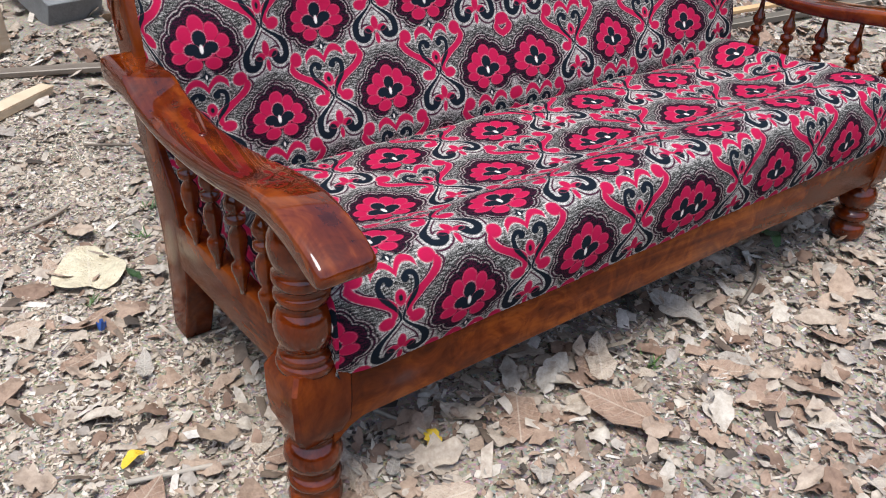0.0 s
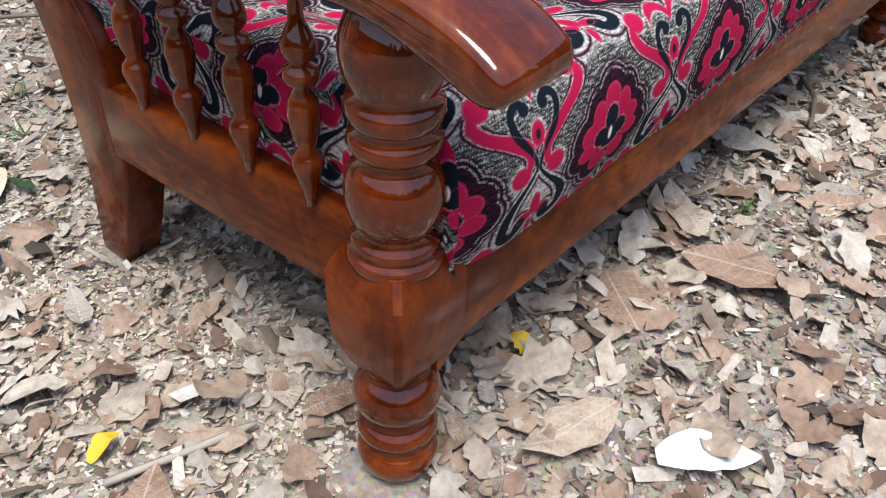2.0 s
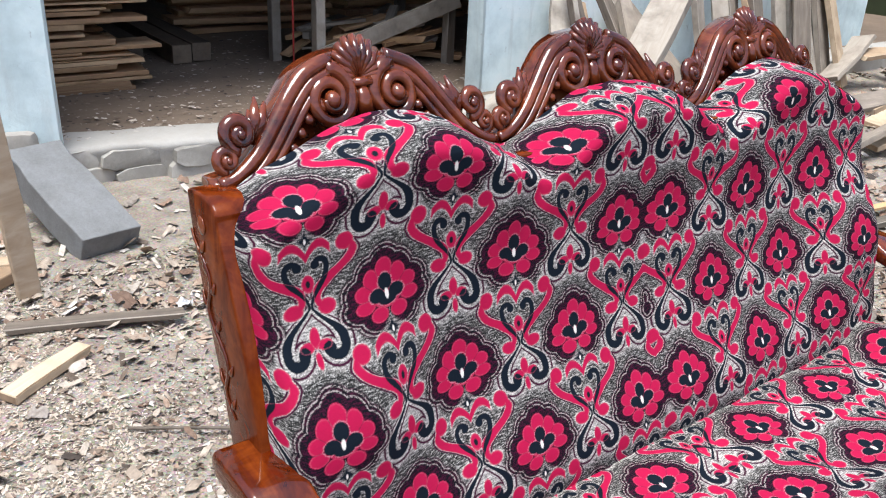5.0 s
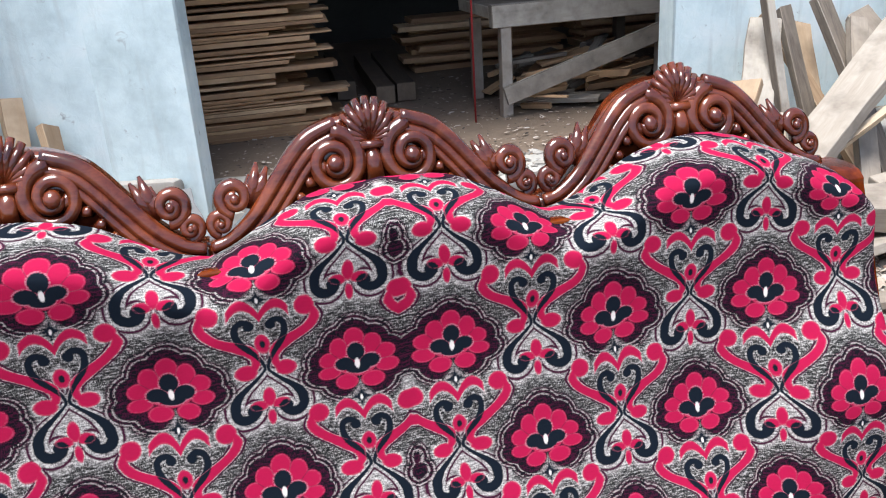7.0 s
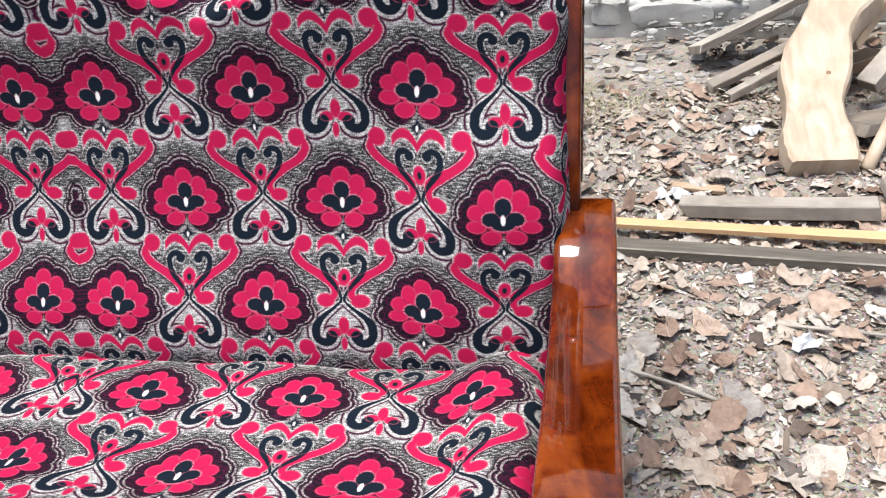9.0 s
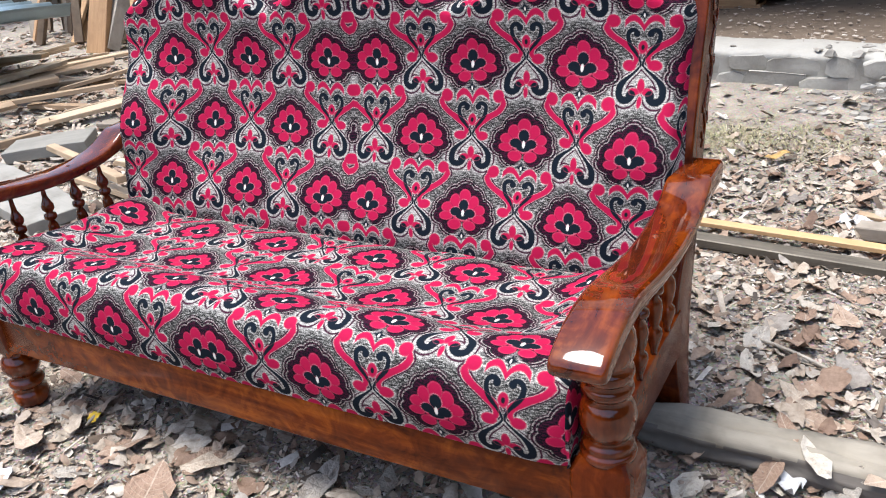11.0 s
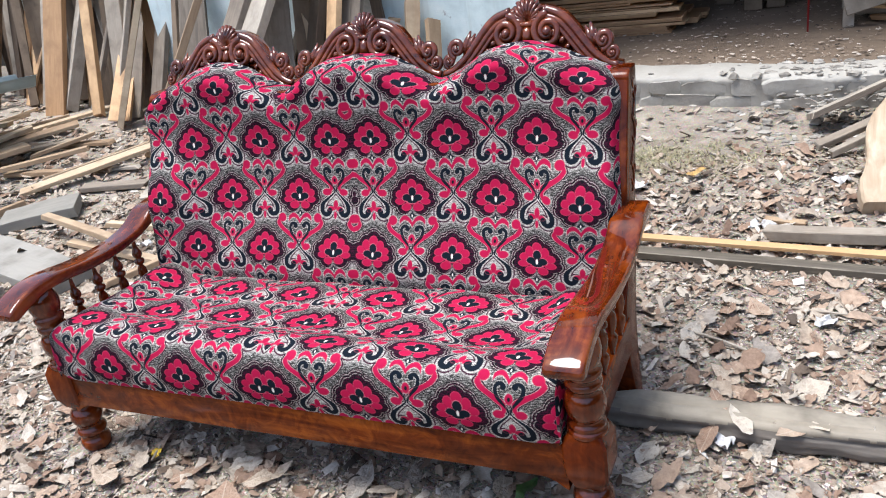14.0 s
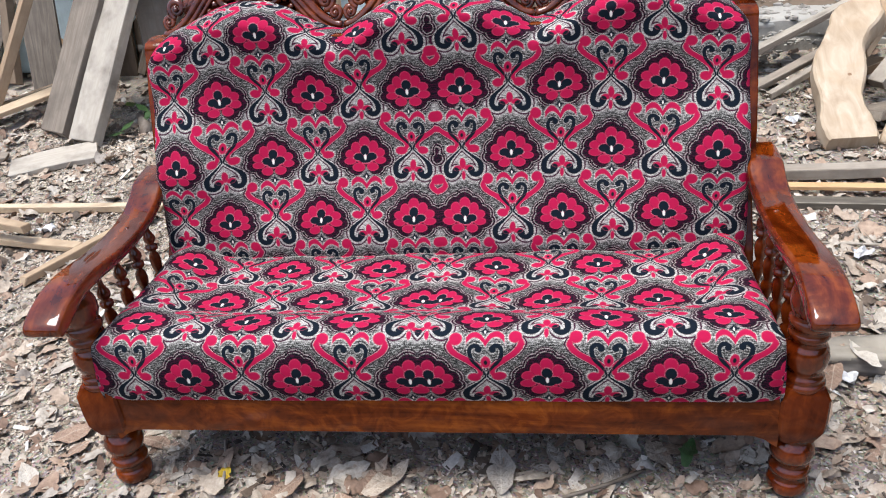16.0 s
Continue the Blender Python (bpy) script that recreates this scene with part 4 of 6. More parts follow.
# ---- loose timber round the yard ----
def plank(name, a, b, width, thick, mat, label, group, spin=0.0, bow=0.0, category="plank", seed=0):
    """A sawn board from a to b (its middle line), with ragged ends."""
    a, b = Vector(a), Vector(b)
    d = b - a
    bm = bmesh.new()
    r = random.Random(seed + int(1000 * (a.x + b.y)))
    n = 6
    loops = []
    sway = width * r.uniform(-0.12, 0.12)
    taper = r.uniform(0.82, 1.1)
    for i in range(n + 1):
        t = i / n
        w = width / 2 * (1 + r.uniform(-0.07, 0.07)) * (1 + (taper - 1) * t)
        drift = sway * math.sin(math.pi * t)
        off = bow * math.sin(math.pi * t)
        x = (t - 0.5) * d.length
        slip = r.uniform(-0.01, 0.01) if i in (0, n) else 0
        loops.append([bm.verts.new((x + slip * k, (-w if k in (0, 3) else w) + drift, (-thick / 2 if k < 2 else thick / 2) + off)) for k in range(4)])
    for p, q in zip(loops, loops[1:]):
        for k in range(4):
            bm.faces.new((p[k], p[(k + 1) % 4], q[(k + 1) % 4], q[k]))
    bm.faces.new(loops[0][::-1]), bm.faces.new(loops[-1])
    bmesh.ops.recalc_face_normals(bm, faces=bm.faces[:])
    bmesh.ops.bevel(bm, geom=[e for e in bm.edges if e.calc_face_angle(0) > 0.8], offset=min(0.003, thick * 0.15), segments=1, affect="EDGES")
    ob = part(name, smooth_by_angle(bm, 30), mat)
    along = d.normalized()
    side = along.cross(Vector((0, 0, 1)))
    side = side.normalized() if side.length > 1e-4 else Vector((1, 0, 0))
    m = Matrix((along, -side, along.cross(-side))).transposed()
    ob.matrix_world = Matrix.Translation((a + b) / 2) @ m.to_4x4() @ pose(0, 0, 0, spin, 0, 0)
    return tagged(ob, label, category, group)


def stack():
    """Planks piled flat on the shed floor, their ends uneven."""
    root = thing("plank_stack", (-0.16, 4.92, FLOOR), "stack of sawn teak planks on the shed floor", "planks")
    r = random.Random(3)
    z, i = 0.0, 0
    while z < 0.95:
        t = r.choice((0.013, 0.018, 0.022, 0.03))
        for y in (-0.22, 0.0, 0.22):
            hi = 0.42 + r.uniform(-0.30, 0.26) * (0.75 if z > 0.3 else 1.0)
            p = part("plank", box((-1.3 + r.uniform(-0.1, 0.1), y - 0.10, z), (hi, y + 0.10 + r.uniform(-0.02, 0.01), z + t), 0.002, 1, 0.005, i), stack_wood, root)
            i += 1
        z += t + r.choice((0.003, 0.006, 0.018))
    return root


stack()
r0 = random.Random(11)

# bench frame and off-cuts inside the shed
def bench():
    root = thing("workbench", (1.90, 4.5, FLOOR), "rough grey timber bench with a diagonal brace in the shed", "bench")
    for x in (-0.51, 0.51):
        for y in (-0.05, 0.55):
            part("leg", box((x - 0.035, y - 0.035, 0), (x + 0.035, y + 0.035, 0.53), 0.004, 1, 0.004, int(x * 90)), grey_z, root)
    part("top_beam", box((-0.60, -0.10, 0.53), (0.60, -0.03, 0.66), 0.004, 1, 0.004), grey_x, root)
    part("tabletop", box((-0.60, -0.03, 0.58), (0.60, 0.62, 0.65), 0.004, 1, 0.004), grey_x, root)
    bm = box((-0.56, -0.125, -0.055), (0.56, -0.10, 0.055), 0.003, 1)
    brace = part("brace", bm, grey_x, root)
    brace.matrix_basis = pose(0, 0, 0.29, 0, -16.4, 0)
    return root


bench()
cord = part("cord", tube([(1.16, 4.35, FLOOR), (1.165, 4.35, 1.2), (1.16, 4.36, 4.01)], 0.006, 1, 6), red_cord)
tagged(cord, "thin red cord hanging from the shed roof", "cord")
for i in range(64):
    a = Vector((r0.uniform(1.40, 2.2), r0.uniform(4.55, 5.0), FLOOR + 0.02 + 0.005 * i * r0.uniform(0.3, 1)))
    ang, ln = r0.uniform(-0.8, 0.8), r0.uniform(0.12, 0.5)
    b = a + Vector((math.cos(ang) * ln, math.sin(ang) * ln, r0.uniform(-0.02, 0.10)))
    plank("offcut", a, b, r0.uniform(0.03, 0.10), r0.uniform(0.012, 0.05), stack_wood if r0.random() < 0.65 else grey_x, "short sawn timber offcut in a loose pile", "offcuts in the shed", r0.uniform(-12, 12), category="offcut", seed=i)
for i, (x, y) in enumerate(((0.78, 5.16), (0.93, 5.20), (0.56, 5.45))):
    plank("timber_beam", (x, y, FLOOR + 0.07), (x + 0.1, y + 1.6, FLOOR + 0.07), 0.13, 0.12, brown_x, "dark squared timber beam on the shed floor", "beams in the shed", category="beam", seed=i)
for i in range(30):
    pile, level = i % 3, i // 3
    a = Vector((1.2 + 1.5 * pile + r0.uniform(-0.1, 0.1), 6.4 + 0.15 * (level % 2), FLOOR + 0.024 + 0.0405 * level))
    plank("stored_plank", a, a + Vector((1.3 + r0.uniform(-0.1, 0.1), r0.uniform(-0.1, 0.1), 0)), 0.3, 0.04, stack_wood, "sawn plank stored at the back of the shed", "planks at the back of the shed", seed=i)

# rubble edge of the shed floor: two uneven courses of flat-faced stones in dark joints
def stone_mesh(wide, tall, seed):
    r = random.Random(seed)
    outline = [(-0.5, -0.3), (-0.36, -0.5), (0.0, -0.52), (0.34, -0.48), (0.5, -0.26), (0.5, 0.28), (0.33, 0.5), (0.02, 0.53), (-0.36, 0.48), (-0.5, 0.25)]
    outline = [((x + r.uniform(-0.05, 0.05)) * wide, (z + r.uniform(-0.09, 0.09)) * tall) for x, z in outline]
    n = len(outline)
    verts = [(x, 0.05, z) for x, z in outline] + [(x * 0.99, -0.012 + r.uniform(-0.004, 0.004), z * 0.98) for x, z in outline]
    verts += [(x * 0.93, -0.014 + r.uniform(-0.003, 0.003), z * 0.9) for x, z in outline] + [(0, -0.014, 0)]
    faces = [(j * n + k, j * n + (k + 1) % n, (j + 1) * n + (k + 1) % n, (j + 1) * n + k) for j in range(2) for k in range(n)]
    faces += [(2 * n + k, 2 * n + (k + 1) % n, 3 * n) for k in range(n)]
    bm = bmesh.new()
    vs = [bm.verts.new(v) for v in verts]
    for f in faces:
        bm.faces.new([vs[k] for k in f])
    bmesh.ops.recalc_face_normals(bm, faces=bm.faces[:])
    return smooth_by_angle(bm, 32)


i = 0
for course, z in ((0, 0.192), (1, 0.105)):
    x = -2.2 + 0.09 * course
    while x < 3.4:
        wide, tall = r0.uniform(0.14, 0.36), r0.uniform(0.070, 0.092)
        ob = part("stone", stone_mesh(wide * 1.05, tall * 1.08, i), ledge_stone, floor)
        mid = x + wide / 2
        ob.location = (mid, 3.278 + ledge_line(mid) + 0.05 * noise.noise(Vector((mid * 1.9, 0, 4))) - 0.008 * course + r0.uniform(-0.004, 0.004), z + r0.uniform(-0.012, 0.012))
        x += wide
        i += 1


def rubble():
    """Broken stone and mortar spilt on the bank below the ledge."""
    r = random.Random(77)
    shapes = []
    for _ in range(420):
        x, y = r.gauss(1.35, 0.32), r.uniform(2.75, 3.6)
        base = FLOOR + 0.01 if y > 3.27 + ledge_line(x) else ground_height(x, y) + 0.10 * max(0, (y - 2.95) / 0.3) * (x > 1.0)
        s = 0.008 + 0.03 * r.random() ** 2
        v, f = egg((0, 0, 0), s, s * r.uniform(0.5, 1), s * r.uniform(0.3, 0.7), 5, 3)
        shapes.append(([(x + p[0] + r.uniform(-0.3, 0.3) * s, y + p[1] + r.uniform(-0.3, 0.3) * s, base + p[2]) for p in v], f))
    return (*joined(*shapes), False)


tagged(part("rubble", rubble(), stone), "pale broken stone and mortar bits by the ledge", "rubble", kind="stuff")


def dry_grass():
    r = random.Random(5)
    shapes = []
    for _ in range(2600):
        x, y = r.gauss(0.42, 0.34), r.gauss(2.62, 0.13)
        z = ground_height(x, y) - 0.003
        a, ln = r.uniform(0, 6.28), r.uniform(0.03, 0.085)
        d = Vector((math.cos(a), math.sin(a), r.uniform(0.1, 0.9))).normalized() * ln
        s = Vector((-math.sin(a), math.cos(a), 0)) * 0.0016
        p = Vector((x, y, z))
        shapes.append(([p - s, p + s, p + d * 0.6 + s, p + d + Vector((0, 0, -0.4 * ln)), p + d * 0.6 - s], [(0, 1, 2, 4), (4, 2, 3)]))
    return joined(*shapes)


tagged(part("dry_grass", dry_grass(), straw), "patch of short dry grass on the bank", "grass", kind="stuff")

# planks leaning against the slanting wing of the shed
wing = part("wall_wing", box((0, 0, 0), (6.2, 0.16, 3.4), 0.01, 1), whitewash)
wing.matrix_world = pose(-6.4, 5.02, 0.0, 0, 0, -14)
tagged(wing, "pale limewashed wing wall with planks leaning on it", "wall", kind="structure")
plinth = part("wall_plinth", box((0, -0.10, 0), (6.1, 0, 0.36), 0.03, 2, 0.02), stone)
plinth.matrix_world = pose(-6.4, 5.00, 0.0, 0, 0, -14)
tagged(plinth, "rough stone plinth under the wing wall", "wall", kind="structure")
LEAN = [(-4.68, 3.83, 0.23, 0.33, 0.87, 0.17, 0.10, 1, 1.9), (-4.37, 3.80, 0.29, 0.32, 0.86, 0.20, 0.035, 1, 1.8), (-3.67, 3.36, 0.24, 0.30, 0.85, 0.22, 0.05, 0, 2.3), (-2.84, 2.73, 0.42, 0.38, 0.90, 0.12, 0.05, 0, 2.4),
        (-2.36, 2.56, 0.20, 0.34, 0.60, 0.25, 0.045, 1, 2.0), (-2.13, 2.44, 0.18, 0.38, 0.60, 0.18, 0.06, 1, 2.0), (-3.95, 3.62, 0.15, 0.30, 0.8, 0.14, 0.04, 1, 2.0), (-3.35, 3.40, 0.10, 0.30, 0.8, 0.18, 0.04, 1, 2.0), (-2.62, 3.05, -0.10, 0.35, 0.7, 0.2, 0.04, 1, 1.9), (-1.85, 2.95, -0.15, 0.35, 0.75, 0.2, 0.04, 1, 1.4)]
for i, (x, y, p, q, w, wide, thick, old, long) in enumerate(LEAN):
    a = Vector((x, y, ground_height(x, y) + 0.01))
    b = a + Vector((p, q, w)).normalized() * long
    plank("leaning_plank", a, b, wide, thick, (fresh_x, grey_x)[old], ("pale fresh sawn plank leaning on the wall", "grey weathered plank leaning on the wall")[old], "planks leaning on the wall", r0.uniform(-10, 10), seed=i)
for i in range(46):
    x = -6.3 + 5.1 * (i + r0.random()) / 46
    foot = Vector((x, 3.40 - 0.25 * x - r0.uniform(0.35, 0.9), 0.10))
    if -3.0 < x < -1.9 and foot.y < 3.3:
        foot.y = 3.35
    top = Vector((x + r0.uniform(-0.45, 0.45), 0, r0.uniform(1.1, 2.6)))
    top.y = 3.40 - 0.25 * top.x - 0.06
    old = r0.choice((0, 0, 1, 1, 2))
    plank("leaning_plank", foot, top, r0.uniform(0.06, 0.20), r0.uniform(0.025, 0.06), (stack_wood, grey_x, brown_x)[old], ("pale brown sawn plank leaning on the wall", "grey weathered plank leaning on the wall", "dark brown plank leaning on the wall")[old], "planks leaning on the wall", r0.uniform(-25, 25), seed=50 + i)
for i, (x, z) in enumerate(((-1.75, 0.62), (-1.45, 0.55), (-1.30, 0.40), (-1.10, 0.62), (-1.6, 0.45), (-0.95, 0.5))):
    plank("offcut", (x, 3.30, 0.24), (x + r0.uniform(-0.2, 0.2), 3.55, z + 0.15), 0.09, 0.04, fresh_x, "short pale offcut standing against the wall", "offcuts at the wall", 10 * i, category="offcut", seed=i)

for i in range(44):
    x = -6.4 + 5.2 * (i + r0.random()) / 44
    foot = Vector((x, 3.40 - 0.25 * x - r0.uniform(0.25, 0.5), 0.12))
    top = Vector((x + r0.uniform(-0.3, 0.3), 0, r0.uniform(1.6, 2.6)))
    top.y = 3.40 - 0.25 * top.x - 0.05
    plank("leaning_plank", foot, top, r0.uniform(0.10, 0.24), r0.uniform(0.02, 0.035), brown_x, "dark brown old plank leaning on the wall", "planks leaning on the wall", r0.uniform(-12, 12), seed=150 + i)

# boards and strips on the ground
GROUND_BOARDS = [(-5.6, 2.72, -4.48, 3.06, 0.10, 0.035, 0), (-4.75, 1.17, -3.91, 2.70, 0.20, 0.035, 0), (-4.55, 0.95, -3.98, 2.10, 0.16, 0.035, 0), (-4.15, 2.11, -3.31, 2.70, 0.075, 0.03, 0), (-3.85, 2.42, -2.91, 2.46, 0.07, 0.03, 0), (-3.60, 0.55, -3.17, 1.96, 0.055, 0.04, 0),
                 (-4.20, 0.60, -3.89, 1.97, 0.09, 0.03, 0), (-4.00, 0.60, -3.50, 1.80, 0.09, 0.03, 0), (-5.7, 1.55, -4.90, 2.66, 0.10, 0.03, 0), (-4.66, 2.45, -4.31, 3.10, 0.09, 0.03, 0), (-2.56, 1.6, -1.80, 1.38, 0.05, 0.03, 0), (-2.3, 1.75, -1.40, 1.72, 0.045, 0.03, 0), (-1.70, 1.10, -1.40, 1.62, 0.04, 0.03, 0), (-2.3, 1.50, -1.58, 1.36, 0.05, 0.025, 0),
                 (-3.15, 1.41, -1.90, 1.10, 0.30, 0.05, 1), (-2.98, 1.66, -2.66, 1.93, 0.30, 0.06, 1), (-2.9, 2.2, -2.5, 2.3, 0.10, 0.03, 1), (-2.35, 2.15, -2.0, 2.33, 0.2, 0.03, 1), (-3.6, 2.45, -2.7, 2.5, 0.05, 0.02, 1),
                 (0.50, 1.775, 3.0, 1.50, 0.036, 0.018, 0), (0.56, 1.665, 3.1, 1.39, 0.058, 0.030, 1), (1.10, 1.85, 1.61, 1.79, 0.06, 0.045, 1), (1.66, 1.95, 2.6, 1.85, 0.10, 0.03, 1), (1.06, 2.02, 1.22, 1.99, 0.04, 0.012, 0),
                 (-0.86, 2.40, -0.40, 2.22, 0.05, 0.02, 1), (-0.95, 2.02, -0.72, 2.16, 0.06, 0.03, 0), (-1.2, 2.5, -0.75, 2.75, 0.09, 0.04, 0), (-1.1, 2.9, -0.7, 2.75, 0.08, 0.03, 0)]
for i, (x, y, p, q, wide, thick, old) in enumerate(GROUND_BOARDS):
    lift = thick / 2 + (0.030 if i == 19 else 0.10 if i in (0, 1, 10) else 0.05 if i in (2, 3, 8, 9) else 0.008)
    plank("board" if wide > 0.08 else "batten", (x, y, ground_height(x, y) + lift), (p, q, ground_height(p, q) + lift + (0.02 if i % 3 == 0 else 0)), wide, thick, orange_strip if i == 19 else old_log if i == 20 else silver_wood if i in (14, 15) else (fresh_x, grey_x)[old],
          ("fresh pale sawn strip lying on the leaf litter", "grey weathered board lying on the leaf litter")[old], "boards on the ground", r0.uniform(-4, 4), category="board", seed=i)
for i in range(22):
    a = Vector((r0.uniform(-5.6, -3.2), r0.uniform(1.0, 2.9), 0.03))
    ang = r0.gauss(0.75, 0.35)
    ln = r0.uniform(0.4, 1.3)
    b = a + Vector((math.cos(ang) * ln, math.sin(ang) * ln, 0.03))
    a.z, b.z = ground_height(a.x, a.y) + 0.02 + 0.008 * i * r0.random(), ground_height(b.x, b.y) + 0.03 + 0.01 * i * r0.random()
    plank("batten", a, b, r0.uniform(0.04, 0.12), 0.025, fresh_x, "pale sawn strip in a heap on the ground", "strips in a heap", r0.uniform(-12, 12), category="board", seed=i)

# timber beam behind the right arm, grey block by the ledge
def rough_log():
    verts, faces = [], []
    m, k = 110, 40
    for i in range(m + 1):
        x = 0.72 + 1.75 * i / m
        for j in range(k):
            a = 2 * math.pi * j / k
            c, s = math.cos(a), math.sin(a)
            r = 1 / (abs(c) ** 3 + abs(s) ** 3) ** (1 / 3)
            r *= 1 + 0.22 * noise.noise(Vector((x * 7, c * 1.3, s * 1.3))) + 0.12 * noise.noise(Vector((x * 2.5, c * 3.5, s * 3.5))) + 0.34 * min(noise.noise(Vector((x * 1.6, c * 7, s * 7 + 3))), 0) + 0.09 * noise.noise(Vector((x * 30, c * 8, s * 8)))
            r *= 1 - 0.22 * math.exp(-((x - 0.72) / 0.06) ** 2)
            verts.append((x + (0.02 * c if i == 0 else 0), 0.615 - 0.02 * (x - 0.72) + 0.055 * r * c, 0.040 + 0.046 * r * (min(s, 0.86 + 0.14 * noise.noise(Vector((x * 5, c * 2, 0)))) if s > 0 else s)))
    for i in range(m):
        for j in range(k):
            a, b = i * k + j, i * k + (j + 1) % k
            faces.append((a, a + k, b + k, b))
    faces += [tuple(range(k)), tuple(m * k + j for j in range(k - 1, -1, -1))]
    return verts, faces


log = tagged(part("log", rough_log(), old_log), "old split log with pale worn top and dark bark", "log")
log.data.materials.append(bark)
for poly in log.data.polygons:
    q = poly.center
    crest_z = 0.062 + 0.018 * noise.noise(Vector((q.x * 4, 0, 8))) + 0.012 * noise.noise(Vector((q.x * 17, 0, 3)))
    poly.material_index = 1 if q.z < crest_z else 0
plank("stone_block", (-0.44, 2.77, 0.115), (-0.55, 3.30, 0.31), 0.22, 0.12, slate, "grey dressed block resting on the ledge", "", 0, 0, "block", 5)


# curved live-edge slab and the scrap heap round it
def live_slab():
    spine = rounded([(1.525, 2.07, 0.065), (1.52, 2.22, 0.135), (1.535, 2.38, 0.220), (1.577, 2.545, 0.315), (1.655, 2.675, 0.405), (1.735, 2.765, 0.465)], 6)
    verts, faces = [], []
    m = len(spine)
    for i, p in enumerate(spine):
        d = (spine[min(i + 1, m - 1)] - spine[max(i - 1, 0)]).normalized()
        side = d.cross(Vector((0, 0, 1))).normalized()
        up = side.cross(d)
        w = 0.098 + 0.012 * math.sin(i * 0.55) + 0.006 * noise.noise(Vector((i * 0.7, 0, 0)))
        if i > m - 4:
            w *= 1 - 0.12 * (i - m + 4)
        for a, b in ((-1, 0), (-0.9, 0.008), (0.9, 0.010), (1, 0), (1.06, -0.05), (0.97, -0.092), (-0.97, -0.095), (-1.05, -0.05)):
            verts.append(p + side * (a * w) + up * b)
    for i in range(m - 1):
        for k in range(8):
            a, b = i * 8 + k, i * 8 + (k + 1) % 8
            faces.append((a, b, b + 8, a + 8))
    faces += [tuple(range(7, -1, -1)), tuple((m - 1) * 8 + k for k in range(8))]
    bm = bmesh.new()
    vs = [bm.verts.new(v) for v in verts]
    for f in faces:
        bm.faces.new([vs[k] for k in f])
    bmesh.ops.recalc_face_normals(bm, faces=bm.faces[:])
    ob = part("timber_slab", smooth_by_angle(bm, 35), slab_wood)
    return tagged(ob, "pale curved live-edge timber slab leaning on a scrap heap", "slab")


live_slab()
plank("peeled_plank", (-0.76, 2.60, 0.02), (-0.81, 2.52, 0.72), 0.075, 0.03, slab_wood, "rough peeled pale plank standing by the ledge", "", 40, 0, "plank", 9)
stick = part("stick", tube(rounded([(1.65, 2.09, 0.03), (1.82, 2.36, 0.21), (2.03, 2.70, 0.45)], 6), 0.021, 1.0, 10), slab_wood)
tagged(stick, "pale peeled wooden pole leaning on the scrap heap", "pole")
HEAP = [(1.66, 2.66, 0.24, 2.02, 2.97, 0.62, 0.17, 0.035, 0), (1.20, 2.93, 0.15, 1.86, 3.16, 0.40, 0.15, 0.03, 1), (1.24, 2.70, 0.08, 1.74, 2.92, 0.26, 0.05, 0.03, 1), (1.30, 2.62, 0.07, 1.72, 2.86, 0.22, 0.04, 0.03, 1), (1.55, 2.70, 0.10, 1.85, 2.80, 0.16, 0.16, 0.04, 0),
        (1.74, 2.52, 0.14, 2.09, 2.78, 0.49, 0.075, 0.05, 1), (1.64, 2.32, 0.07, 2.90, 2.62, 0.22, 0.22, 0.04, 1), (1.76, 2.20, 0.05, 2.95, 2.42, 0.12, 0.20, 0.04, 1), (1.75, 2.55, 0.14, 2.6, 2.72, 0.5, 0.035, 0.03, 0), (2.06, 2.93, 0.12, 2.33, 3.30, 0.86, 0.15, 0.04, 1),
        (2.30, 2.95, 0.12, 2.27, 3.22, 0.96, 0.065, 0.04, 1), (2.45, 2.6, 0.1, 2.85, 3.3, 0.78, 0.10, 0.05, 1), (2.55, 3.1, 0.2, 2.50, 3.4, 0.86, 0.09, 0.04, 1), (2.8, 2.9, 0.1, 2.70, 3.4, 0.9, 0.11, 0.05, 1), (2.10, 2.64, 0.33, 2.95, 3.0, 0.88, 0.20, 0.07, 1), (2.12, 2.40, 0.20, 2.66, 2.16, 0.22, 0.20, 0.11, 1)]
for i, (x, y, z, p, q, w, wide, thick, old) in enumerate(HEAP):
    plank("scrap_board", (x, y, z), (p, q, w), wide, thick, (fresh_x, grey_x)[old], ("brown sawn board in the scrap heap", "grey weathered board in the scrap heap")[old], "scrap heap boards", r0.uniform(-20, 20), seed=i)
for i in range(34):
    x = r0.uniform(2.3, 6.0)
    old = r0.random() < 0.65
    if r0.random() < 0.5:
        plank("scrap_board", (x, r0.uniform(2.9, 3.2), 0.12), (x + r0.uniform(-0.3, 0.3), 3.56, r0.uniform(0.9, 2.6) if x > 3.4 else r0.uniform(0.5, 0.85)), r0.uniform(0.06, 0.2), 0.04, (fresh_x, grey_x)[old], "weathered board leaning on the wall", "scrap heap boards", r0.uniform(-25, 25), seed=200 + i)
    else:
        a = Vector((x, r0.uniform(1.9, 3.2), r0.uniform(0.05, 0.35)))
        plank("scrap_board", a, a + Vector((r0.uniform(0.4, 1.1), r0.uniform(-0.4, 0.4), r0.uniform(-0.05, 0.3))), r0.uniform(0.06, 0.2), 0.035, (fresh_x, grey_x)[old], "weathered board in the scrap heap", "scrap heap boards", r0.uniform(-25, 25), seed=200 + i)


